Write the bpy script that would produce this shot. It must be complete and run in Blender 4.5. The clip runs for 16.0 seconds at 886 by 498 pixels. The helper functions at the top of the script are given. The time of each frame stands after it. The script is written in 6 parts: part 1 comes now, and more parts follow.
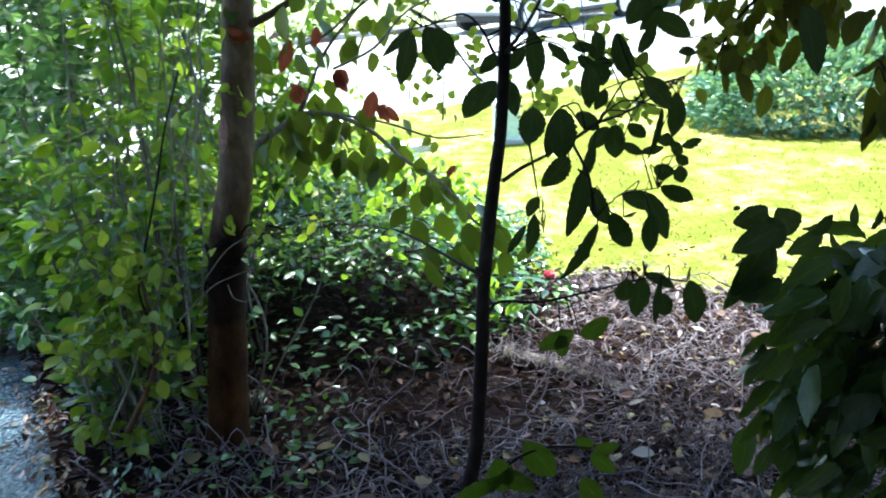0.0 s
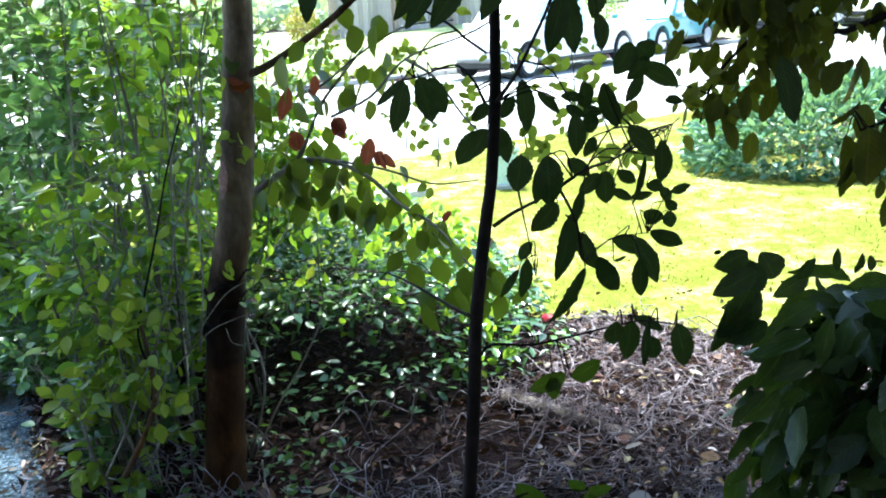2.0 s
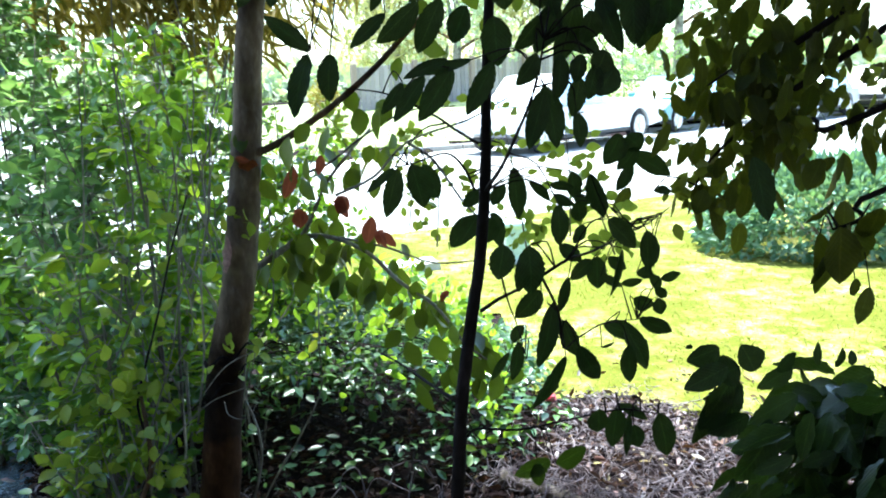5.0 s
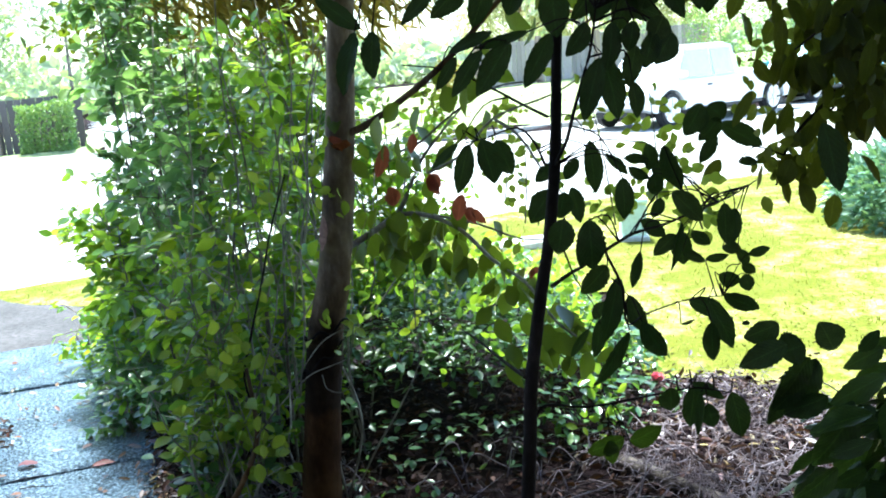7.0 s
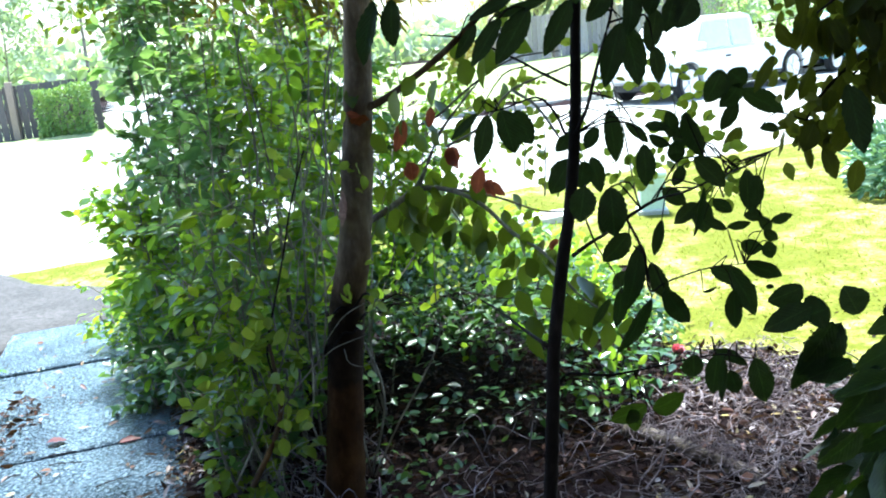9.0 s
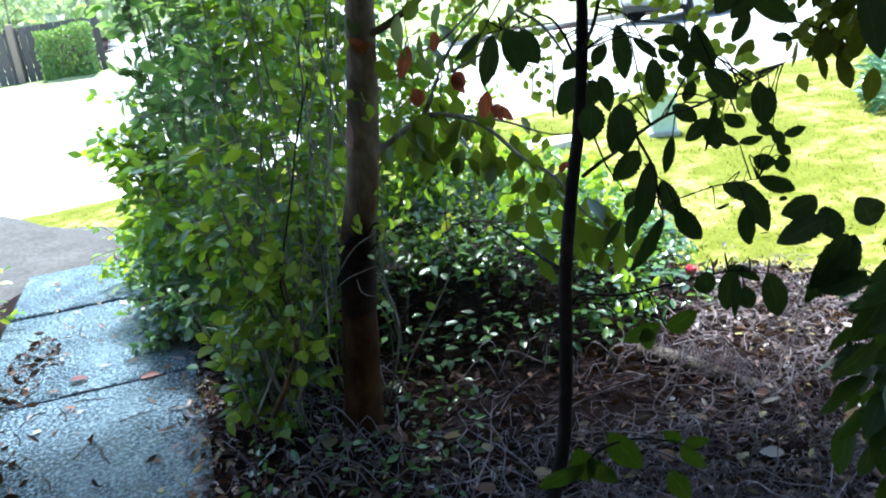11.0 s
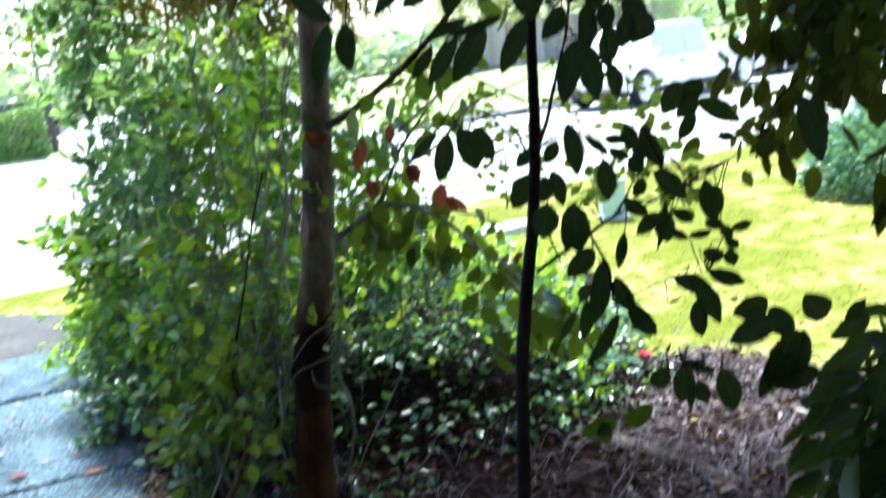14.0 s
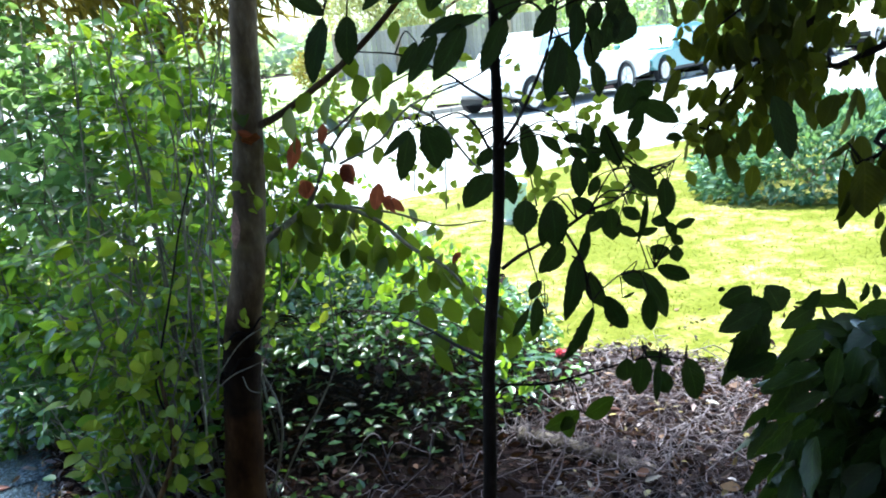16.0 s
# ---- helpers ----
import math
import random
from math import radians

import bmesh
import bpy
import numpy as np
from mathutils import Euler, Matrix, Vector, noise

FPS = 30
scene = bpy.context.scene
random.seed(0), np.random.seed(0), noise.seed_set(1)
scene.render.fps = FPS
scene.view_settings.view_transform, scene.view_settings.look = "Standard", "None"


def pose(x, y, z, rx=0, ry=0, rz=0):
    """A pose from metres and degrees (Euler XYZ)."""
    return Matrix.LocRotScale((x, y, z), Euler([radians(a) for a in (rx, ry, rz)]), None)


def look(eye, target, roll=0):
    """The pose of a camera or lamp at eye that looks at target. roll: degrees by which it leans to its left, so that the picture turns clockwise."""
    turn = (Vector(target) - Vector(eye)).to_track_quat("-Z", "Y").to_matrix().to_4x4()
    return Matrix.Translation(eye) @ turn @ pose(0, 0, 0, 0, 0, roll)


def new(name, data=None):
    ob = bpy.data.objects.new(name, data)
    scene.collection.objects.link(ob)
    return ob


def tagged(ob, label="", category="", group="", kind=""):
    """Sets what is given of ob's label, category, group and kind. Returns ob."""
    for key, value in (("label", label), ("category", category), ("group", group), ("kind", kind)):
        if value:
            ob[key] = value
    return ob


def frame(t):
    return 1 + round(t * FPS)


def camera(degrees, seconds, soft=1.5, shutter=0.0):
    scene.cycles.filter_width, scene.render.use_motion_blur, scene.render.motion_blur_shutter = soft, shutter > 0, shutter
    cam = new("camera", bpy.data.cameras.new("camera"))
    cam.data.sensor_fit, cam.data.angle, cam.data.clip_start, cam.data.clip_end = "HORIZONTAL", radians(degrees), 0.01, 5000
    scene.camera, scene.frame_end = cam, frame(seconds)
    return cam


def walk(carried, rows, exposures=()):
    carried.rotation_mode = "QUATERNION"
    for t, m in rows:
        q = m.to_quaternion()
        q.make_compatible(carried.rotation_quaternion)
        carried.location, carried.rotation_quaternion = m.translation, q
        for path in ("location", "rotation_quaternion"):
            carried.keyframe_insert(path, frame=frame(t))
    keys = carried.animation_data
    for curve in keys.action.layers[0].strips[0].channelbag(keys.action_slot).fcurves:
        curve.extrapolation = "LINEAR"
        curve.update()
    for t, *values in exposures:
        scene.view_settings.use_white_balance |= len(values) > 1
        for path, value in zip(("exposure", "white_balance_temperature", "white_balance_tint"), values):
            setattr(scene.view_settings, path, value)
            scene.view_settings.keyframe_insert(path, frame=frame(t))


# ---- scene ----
# ---------- camera ----------
PATH = [
    (0, (-0.180, 0.068, 1.500), (-0.071, 1.960, 0.859), -3.02),
    (0.5, (-0.171, 0.042, 1.513), (-0.098, 1.945, 0.902), -2.47),
    (1, (-0.169, 0.033, 1.519), (-0.084, 1.961, 0.993), -2.71),
    (1.5, (-0.169, 0.041, 1.516), (-0.056, 1.969, 0.995), -2.56),
    (2, (-0.165, 0.036, 1.509), (-0.053, 1.957, 0.964), -3.14),
    (2.5, (-0.166, 0.028, 1.513), (-0.031, 1.954, 0.992), -2.65),
    (3, (-0.171, 0.017, 1.522), (-0.026, 1.954, 1.043), -1.97),
    (5.3, (-0.083, 0.007, 1.539), (-0.032, 1.972, 1.168), -2.00),
    (5.5, (-0.054, 0.015, 1.532), (-0.078, 1.982, 1.171), -1.60),
    (6, (-0.019, -0.018, 1.531), (-0.205, 1.938, 1.159), -2.02),
    (6.5, (-0.007, -0.008, 1.524), (-0.231, 1.929, 1.079), -3.57),
    (7, (-0.006, 0.006, 1.528), (-0.213, 1.950, 1.108), -4.11),
    (7.5, (-0.005, 0.013, 1.523), (-0.216, 1.955, 1.091), -4.62),
    (8, (-0.008, 0.004, 1.523), (-0.228, 1.944, 1.089), -5.00),
    (8.5, (-0.010, -0.000, 1.520), (-0.240, 1.935, 1.069), -5.12),
    (9, (-0.013, -0.002, 1.517), (-0.262, 1.927, 1.051), -5.19),
    (9.2, (-0.015, -0.006, 1.517), (-0.275, 1.920, 1.047), -5.31),
    (11.3, (-0.010, 0.016, 1.499), (-0.288, 1.892, 0.865), -7.85),
    (11.5, (-0.010, 0.021, 1.496), (-0.275, 1.895, 0.851), -8.29),
    (12, (-0.003, 0.011, 1.495), (-0.266, 1.875, 0.821), -8.73),
    (12.5, (0.000, 0.000, 1.500), (-0.257, 1.866, 0.828), -8.66),
    (13, (0.001, 0.001, 1.499), (-0.263, 1.866, 0.827), -9.05),
    (13.5, (0.007, -0.001, 1.497), (-0.251, 1.877, 0.860), -8.59),
    (14, (-0.012, 0.014, 1.530), (-0.179, 1.956, 1.080), -6.72),
    (14.5, (-0.096, 0.025, 1.563), (-0.109, 1.993, 1.207), -6.61),
    (15, (-0.145, 0.006, 1.562), (-0.054, 1.972, 1.204), -5.95),
    (15.5, (-0.163, 0.000, 1.534), (-0.055, 1.946, 1.085), -4.88),
    (16, (-0.161, 0.010, 1.533), (-0.069, 1.953, 1.067), -5.48),
]
EXPOSURE = 2.23
cam = camera(53.45, 16.0, soft=1.9, shutter=0.7)
walk(cam, [(t, look(eye, target, roll)) for t, eye, target, roll in PATH], exposures=[(0.0, EXPOSURE + 0.34, 5650, -3), (1.0, EXPOSURE + 0.40, 5650, -3), (3.0, EXPOSURE + 0.38, 5650, -3), (6.0, EXPOSURE + 0.26, 5650, -3), (9.0, EXPOSURE + 0.18, 5650, -3), (11.5, EXPOSURE, 5650, -3), (14.0, EXPOSURE + 0.05, 5650, -3), (16.0, EXPOSURE + 0.1, 5650, -3)])

# ---------- light: hazy sky and a high sun ahead, over the canopy ----------
SUN_ELEVATION, SUN_AZIMUTH = radians(68), radians(-18)      # azimuth from +y towards +x
world = bpy.data.worlds.new("world")
scene.world = world
world.use_nodes = True
wn = world.node_tree.nodes
sky = wn.new("ShaderNodeTexSky")
sky.sky_type = "NISHITA"
sky.sun_disc = False
sky.sun_elevation = SUN_ELEVATION
sky.sun_rotation = SUN_AZIMUTH
sky.dust_density = 1.5
sky.air_density = 1.0
wn["Background"].inputs["Strength"].default_value = 0.125
world.node_tree.links.new(sky.outputs[0], wn["Background"].inputs["Color"])
sun = new("sun", bpy.data.lights.new("sun", "SUN"))
sun.data.energy = 4.6
sun.data.angle = radians(8)
sun.data.color = (1.0, 0.95, 0.86)
toward = Vector((math.sin(SUN_AZIMUTH) * math.cos(SUN_ELEVATION), math.cos(SUN_AZIMUTH) * math.cos(SUN_ELEVATION), math.sin(SUN_ELEVATION)))
sun.matrix_world = look(toward * 50, (0, 0, 0))

rng = np.random.default_rng(7)


# ---------- materials ----------
def material(name):
    m = bpy.data.materials.new(name)
    m.use_nodes = True
    n = m.node_tree.nodes
    return m, n, m.node_tree.links, n["Principled BSDF"]


def ramp(n, l, fac, stops):
    r = n.new("ShaderNodeValToRGB")
    e = r.color_ramp.elements
    while len(e) < len(stops):
        e.new(0.5)
    for k, (p, c) in enumerate(stops):
        e[k].position, e[k].color = p, (*c, 1)
    l.new(fac, r.inputs[0])
    return r.outputs[0]


def noise_node(n, l, scale, detail=4.0, rough=0.6, stretch=None):
    tc = n.new("ShaderNodeTexCoord")
    t = n.new("ShaderNodeTexNoise")
    t.inputs["Scale"].default_value = scale
    t.inputs["Detail"].default_value = detail
    t.inputs["Roughness"].default_value = rough
    if stretch:
        mp = n.new("ShaderNodeMapping")
        mp.inputs["Scale"].default_value = stretch
        l.new(tc.outputs["Object"], mp.inputs[0])
        l.new(mp.outputs[0], t.inputs["Vector"])
    else:
        l.new(tc.outputs["Object"], t.inputs["Vector"])
    return t.outputs["Fac"]


def bump(n, l, bsdf, height, strength, distance):
    b = n.new("ShaderNodeBump")
    b.inputs["Strength"].default_value = strength
    b.inputs["Distance"].default_value = distance
    l.new(height, b.inputs["Height"])
    l.new(b.outputs[0], bsdf.inputs["Normal"])


def mix_rgb(n, l, fac, a, b, mode="MIX"):
    x = n.new("ShaderNodeMix")
    x.data_type, x.blend_type = "RGBA", mode
    for sock, v in ((x.inputs[0], fac), (x.inputs[6], a), (x.inputs[7], b)):
        if isinstance(v, (int, float)):
            sock.default_value = v
        elif isinstance(v, tuple):
            sock.default_value = (*v, 1)
        else:
            l.new(v, sock)
    return x.outputs[2]


def plain(name, color, rough=0.6, metal=0.0, scale=30.0, vary=0.25, relief=0.15, distance=0.003, coat=0.0, stretch=None):
    """Surface with mottling at two scales and fine relief."""
    m, n, l, b = material(name)
    fine, wide = noise_node(n, l, scale, 5, 0.65, stretch), noise_node(n, l, scale * 0.11, 3, 0.5)
    dark, light = tuple(c * (1 - vary) for c in color), tuple(min(1, c * (1 + vary)) for c in color)
    a = ramp(n, l, fine, [(0.3, dark), (0.7, light)])
    w = ramp(n, l, wide, [(0.3, (1 - vary * 0.8,) * 3), (0.7, (1.0,) * 3)])
    l.new(mix_rgb(n, l, 1.0, a, w, "MULTIPLY"), b.inputs["Base Color"])
    b.inputs["Roughness"].default_value = rough
    b.inputs["Metallic"].default_value = metal
    b.inputs["Coat Weight"].default_value = coat
    if relief:
        bump(n, l, b, fine, relief, distance)
    return m


def leafy(name, colors, passing=0.4, gloss=0.45, island=True, glow=(0.35, 0.5, 0.06), sheen=0.5, veins=False):
    """Leaves: two-sided, part of the light goes through; colour varies from leaf to leaf."""
    m, n, l, b = material(name)
    if island:
        g = n.new("ShaderNodeNewGeometry")
        rnd = g.outputs["Random Per Island"]
    else:
        g = n.new("ShaderNodeObjectInfo")
        rnd = g.outputs["Random"]
    k = len(colors)
    col = ramp(n, l, rnd, [(i / max(1, k - 1), c) for i, c in enumerate(colors)])
    spot = noise_node(n, l, 60, 3, 0.6)
    col = mix_rgb(n, l, 1.0, col, ramp(n, l, spot, [(0.3, (0.75, 0.75, 0.75)), (0.7, (1, 1, 1))]), "MULTIPLY")
    if veins:
        # blotches, a paler midrib and side veins slanting from it, along the leaf's own y
        tc, sep, across_leaf, slant, wave = (n.new("ShaderNodeTexCoord"), n.new("ShaderNodeSeparateXYZ"), n.new("ShaderNodeMath"), n.new("ShaderNodeMath"), n.new("ShaderNodeMath"))
        l.new(tc.outputs["Object"], sep.inputs[0])
        across_leaf.operation, slant.operation, wave.operation = "ABSOLUTE", "MULTIPLY_ADD", "SINE"
        l.new(sep.outputs["X"], across_leaf.inputs[0])
        l.new(across_leaf.outputs[0], slant.inputs[0])
        slant.inputs[1].default_value = -0.7
        l.new(sep.outputs["Y"], slant.inputs[2])
        rate = n.new("ShaderNodeMath")
        rate.operation = "MULTIPLY"
        l.new(slant.outputs[0], rate.inputs[0])
        rate.inputs[1].default_value = 62.0
        l.new(rate.outputs[0], wave.inputs[0])
        vein = ramp(n, l, wave.outputs[0], [(0.0, (0.9, 0.9, 0.9)), (0.75, (1.0, 1.0, 1.0)), (1.0, (1.18, 1.18, 1.15))])
        rib = ramp(n, l, across_leaf.outputs[0], [(0.012, (1.7, 1.7, 1.6)), (0.035, (1.0, 1.0, 1.0))])
        blot = ramp(n, l, noise_node(n, l, 3.5, 4, 0.6), [(0.35, (0.65, 0.65, 0.65)), (0.65, (1.2, 1.2, 1.1))])
        for layer in (vein, rib, blot):
            col = mix_rgb(n, l, 1.0, col, layer, "MULTIPLY")
        bump(n, l, b, wave.outputs[0], 0.18, 0.001)
    l.new(col, b.inputs["Base Color"])
    b.inputs["Roughness"].default_value = gloss
    b.inputs["Specular IOR Level"].default_value = sheen
    tr = n.new("ShaderNodeBsdfTranslucent")
    l.new(mix_rgb(n, l, 0.65, col, glow), tr.inputs["Color"])
    mx = n.new("ShaderNodeMixShader")
    mx.inputs[0].default_value = passing
    l.new(b.outputs[0], mx.inputs[1])
    l.new(tr.outputs[0], mx.inputs[2])
    l.new(mx.outputs[0], n["Material Output"].inputs["Surface"])
    return m


def pieces(name, color, rough=0.7, vary=0.35, scale=25.0, stretch=None):
    """Wood or stone pieces that differ one from the other."""
    m, n, l, b = material(name)
    g = n.new("ShaderNodeObjectInfo")
    base = ramp(n, l, g.outputs["Random"], [(0.0, tuple(c * (1 - vary) for c in color)), (1.0, tuple(min(1, c * (1 + vary)) for c in color))])
    grain = noise_node(n, l, scale, 6, 0.7, stretch)
    l.new(mix_rgb(n, l, 1.0, base, ramp(n, l, grain, [(0.3, (0.6, 0.6, 0.6)), (0.7, (1, 1, 1))]), "MULTIPLY"), b.inputs["Base Color"])
    b.inputs["Roughness"].default_value = rough
    bump(n, l, b, grain, 0.4, 0.004)
    return m


def bark(name, colors, moss=None, scale=22.0):
    m, n, l, b = material(name)
    rings = noise_node(n, l, scale, 6, 0.7, (1.0, 1.0, 0.35))
    blot = noise_node(n, l, 7.0, 4, 0.6)
    col = ramp(n, l, rings, [(0.25, colors[0]), (0.55, colors[1]), (0.8, colors[2])])
    if moss:
        col = mix_rgb(n, l, ramp(n, l, blot, [(0.48, (0, 0, 0)), (0.66, (0.8, 0.8, 0.8))]), col, moss)
    wide = noise_node(n, l, 4.5, 5, 0.65, (1.0, 1.0, 0.6))
    col = mix_rgb(n, l, 1.0, col, ramp(n, l, wide, [(0.36, (0.38, 0.36, 0.38)), (0.5, (0.85, 0.85, 0.85)), (0.62, (1.3, 1.3, 1.3))]), "MULTIPLY")
    l.new(col, b.inputs["Base Color"])
    b.inputs["Roughness"].default_value = 0.8
    b.inputs["Specular IOR Level"].default_value = 0.1
    bump(n, l, b, rings, 0.7, 0.008)
    return m


def concrete():
    """Worn, wet concrete: dark paste, pale aggregate; sky blue and glints are in the colour."""
    m, n, l, b = material("wet_concrete")
    grit, blot, fine = noise_node(n, l, 68, 3, 0.7), noise_node(n, l, 3.0, 4, 0.6), noise_node(n, l, 240, 3, 0.7)
    both = mix_rgb(n, l, 0.35, grit, fine)
    col = mix_rgb(n, l, 1.0, ramp(n, l, both, [(0.40, (0.028, 0.047, 0.074)), (0.50, (0.12, 0.178, 0.255)), (0.60, (0.46, 0.60, 0.76))]), ramp(n, l, blot, [(0.3, (0.55, 0.56, 0.58)), (0.7, (1, 1, 1))]), "MULTIPLY")
    l.new(col, b.inputs["Base Color"])
    l.new(ramp(n, l, blot, [(0.35, (0.14, 0.14, 0.14)), (0.7, (0.34, 0.34, 0.34))]), b.inputs["Roughness"])
    bump(n, l, b, both, 1.0, 0.04)
    return m


def ground_soil():
    m, n, l, b = material("dark_soil")
    fine, blot = noise_node(n, l, 45, 6, 0.75), noise_node(n, l, 2.2, 4, 0.6)
    # near-black soil, taken down further to deepen the shade before the ivy
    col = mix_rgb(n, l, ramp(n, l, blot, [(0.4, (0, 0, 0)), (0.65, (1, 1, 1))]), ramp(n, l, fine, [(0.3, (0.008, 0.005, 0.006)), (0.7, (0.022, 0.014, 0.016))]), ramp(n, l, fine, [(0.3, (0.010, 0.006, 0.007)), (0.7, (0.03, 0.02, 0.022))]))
    l.new(col, b.inputs["Base Color"])
    b.inputs["Roughness"].default_value = 1.0
    b.inputs["Specular IOR Level"].default_value = 0.05
    bump(n, l, b, fine, 0.9, 0.02)
    return m


SOIL = ground_soil()
CONCRETE = concrete()


def turf():
    """Thin mown turf: yellow-green, worn to pale straw in drifts."""
    m, n, l, b = material("turf")
    fine = noise_node(n, l, 40, 5, 0.7)
    tuft = ramp(n, l, noise_node(n, l, 6.0, 6, 0.75, (1.0, 0.8, 1.0)), [(0.44, (0, 0, 0)), (0.58, (1, 1, 1))])
    wide = ramp(n, l, noise_node(n, l, 1.1, 4, 0.6), [(0.44, (0.06, 0.06, 0.06)), (0.60, (1, 1, 1))])
    green = ramp(n, l, fine, [(0.3, (0.060, 0.074, 0.008)), (0.7, (0.125, 0.130, 0.016))])
    straw = ramp(n, l, fine, [(0.3, (0.20, 0.18, 0.035)), (0.7, (0.46, 0.43, 0.18))])
    l.new(mix_rgb(n, l, mix_rgb(n, l, 1.0, tuft, wide, "MULTIPLY"), green, straw), b.inputs["Base Color"])
    b.inputs["Roughness"].default_value = 1.0
    b.inputs["Specular IOR Level"].default_value = 0.08
    bump(n, l, b, fine, 0.35, 0.01)
    return m


TURF = turf()
DIRT = plain("trodden_dirt", (0.055, 0.048, 0.050), 0.9, scale=35, vary=0.6, relief=0.6, distance=0.012)
ASPHALT = plain("pale_road", (0.33, 0.32, 0.31), 0.6, scale=120, vary=0.25, relief=0.4, distance=0.004)
KERB = pieces("kerb_stone", (0.36, 0.35, 0.33), 0.8, 0.15, 40)
STONE = plain("pale_stone", (0.5, 0.5, 0.47), 0.7, scale=40, vary=0.2, relief=0.4)
BARK_GREY = bark("smooth_bark", ((0.052, 0.033, 0.022), (0.15, 0.10, 0.064), (0.36, 0.29, 0.23)), (0.25, 0.11, 0.022))


def trunk_bark():
    """The grey bark with an almost black band round the trunk and a rusty foot below it."""
    m = bark("trunk_bark", ((0.11, 0.076, 0.052), (0.27, 0.20, 0.143), (0.54, 0.45, 0.36)), (0.32, 0.25, 0.14), 24.0)
    n, l = m.node_tree.nodes, m.node_tree.links
    b = n["Principled BSDF"]
    old = b.inputs["Base Color"].links[0].from_socket
    g, sep, add = n.new("ShaderNodeNewGeometry"), n.new("ShaderNodeSeparateXYZ"), n.new("ShaderNodeMath")
    l.new(g.outputs["Position"], sep.inputs[0])
    l.new(sep.outputs["Z"], add.inputs[0])
    add.operation = "MULTIPLY_ADD"
    wavy = noise_node(n, l, 9.0, 4, 0.6)
    wave = ramp(n, l, wavy, [(0.3, (-0.02, 0, 0)), (0.7, (0.06, 0.06, 0.06))])
    l.new(wave, add.inputs[2])
    add.inputs[1].default_value = 0.5
    band_tint = ramp(n, l, add.outputs[0], [(0.0, (0.12, 0.075, 0.05)), (0.10, (0.25, 0.15, 0.085)), (0.24, (0.26, 0.16, 0.10)), (0.27, (0.10, 0.075, 0.075)), (0.36, (0.10, 0.08, 0.08)), (0.39, (0.5, 0.44, 0.40)), (0.55, (1.0, 1.0, 1.0))])
    l.new(mix_rgb(n, l, 1.0, old, band_tint, "MULTIPLY"), b.inputs["Base Color"])
    return m


BARK_TRUNK = trunk_bark()
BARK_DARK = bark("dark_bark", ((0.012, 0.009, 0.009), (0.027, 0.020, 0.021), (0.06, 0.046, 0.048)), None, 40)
BARK_TWIG = bark("pale_stems", ((0.13, 0.115, 0.095), (0.30, 0.27, 0.225), (0.52, 0.485, 0.43)), None, 60)
LOG_BARK = bark("log_bark", ((0.05, 0.040, 0.035), (0.14, 0.115, 0.10), (0.30, 0.26, 0.24)), None, 30)
DEADWOOD = bark("dead_wood", ((0.10, 0.075, 0.08), (0.21, 0.175, 0.20), (0.50, 0.45, 0.50)), None, 30)
SCAR_ORANGE = plain("orange_wound", (0.42, 0.12, 0.02), 0.8, scale=90, vary=0.45, relief=0.6)
SCAR_PALE = plain("peeled_bark", (0.48, 0.27, 0.22), 0.8, scale=90, vary=0.4, relief=0.6)
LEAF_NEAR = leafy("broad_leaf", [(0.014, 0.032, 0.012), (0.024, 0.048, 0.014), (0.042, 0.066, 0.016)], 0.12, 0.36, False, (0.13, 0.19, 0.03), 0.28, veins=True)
# olive version of the broad leaf, light from behind put into its colour
LEAF_OVER = leafy("backlit_overhang_leaf", [(0.022, 0.036, 0.008), (0.040, 0.050, 0.009), (0.070, 0.070, 0.010)], 0.25, 0.36, False, (0.24, 0.25, 0.012), 0.28, veins=True)
# darker copy of the shrub leaf, shade of the interior in its colour
LEAF_INNER_SHADE = leafy("shaded_inner_leaf", [(0.010, 0.022, 0.008), (0.018, 0.036, 0.010)], 0.1, 0.5, True, (0.1, 0.15, 0.02), 0.1)
LEAF_DEEP_ONE = leafy("dark_shrub_leaf", [(0.022, 0.048, 0.018), (0.040, 0.076, 0.022), (0.062, 0.105, 0.024)], 0.18, 0.38, False, (0.15, 0.22, 0.02), 0.4, veins=True)
LEAF_CROWN = leafy("crown_leaf", [(0.03, 0.06, 0.02), (0.05, 0.09, 0.025), (0.07, 0.10, 0.02)], 0.25, 0.45, True, (0.2, 0.3, 0.04))
LEAF_SPRIG = leafy("young_leaf", [(0.022, 0.046, 0.008), (0.035, 0.066, 0.010), (0.055, 0.085, 0.012)], 0.25, 0.4, False, (0.16, 0.24, 0.012), 0.25, veins=True)
LEAF_OLIVE = leafy("olive_leaf", [(0.035, 0.055, 0.012), (0.06, 0.08, 0.014), (0.10, 0.095, 0.016)], 0.45, 0.45, True, (0.28, 0.30, 0.02))
LEAF_TREE = leafy("tree_leaf", [(0.035, 0.070, 0.013), (0.058, 0.100, 0.014), (0.10, 0.145, 0.016)], 0.45, 0.35, True, (0.25, 0.31, 0.014))
SHRUB_COLOURS = [(0.025, 0.09, 0.04), (0.06, 0.16, 0.055), (0.12, 0.24, 0.05), (0.25, 0.37, 0.04), (0.48, 0.50, 0.04)]
LEAF_SHRUB = leafy("shrub_leaf", SHRUB_COLOURS, 0.5, 0.26, True, (0.46, 0.68, 0.03), 0.65)
LEAF_SHRUB_ONE = leafy("single_shrub_leaf", SHRUB_COLOURS, 0.5, 0.26, False, (0.46, 0.68, 0.03), 0.65)
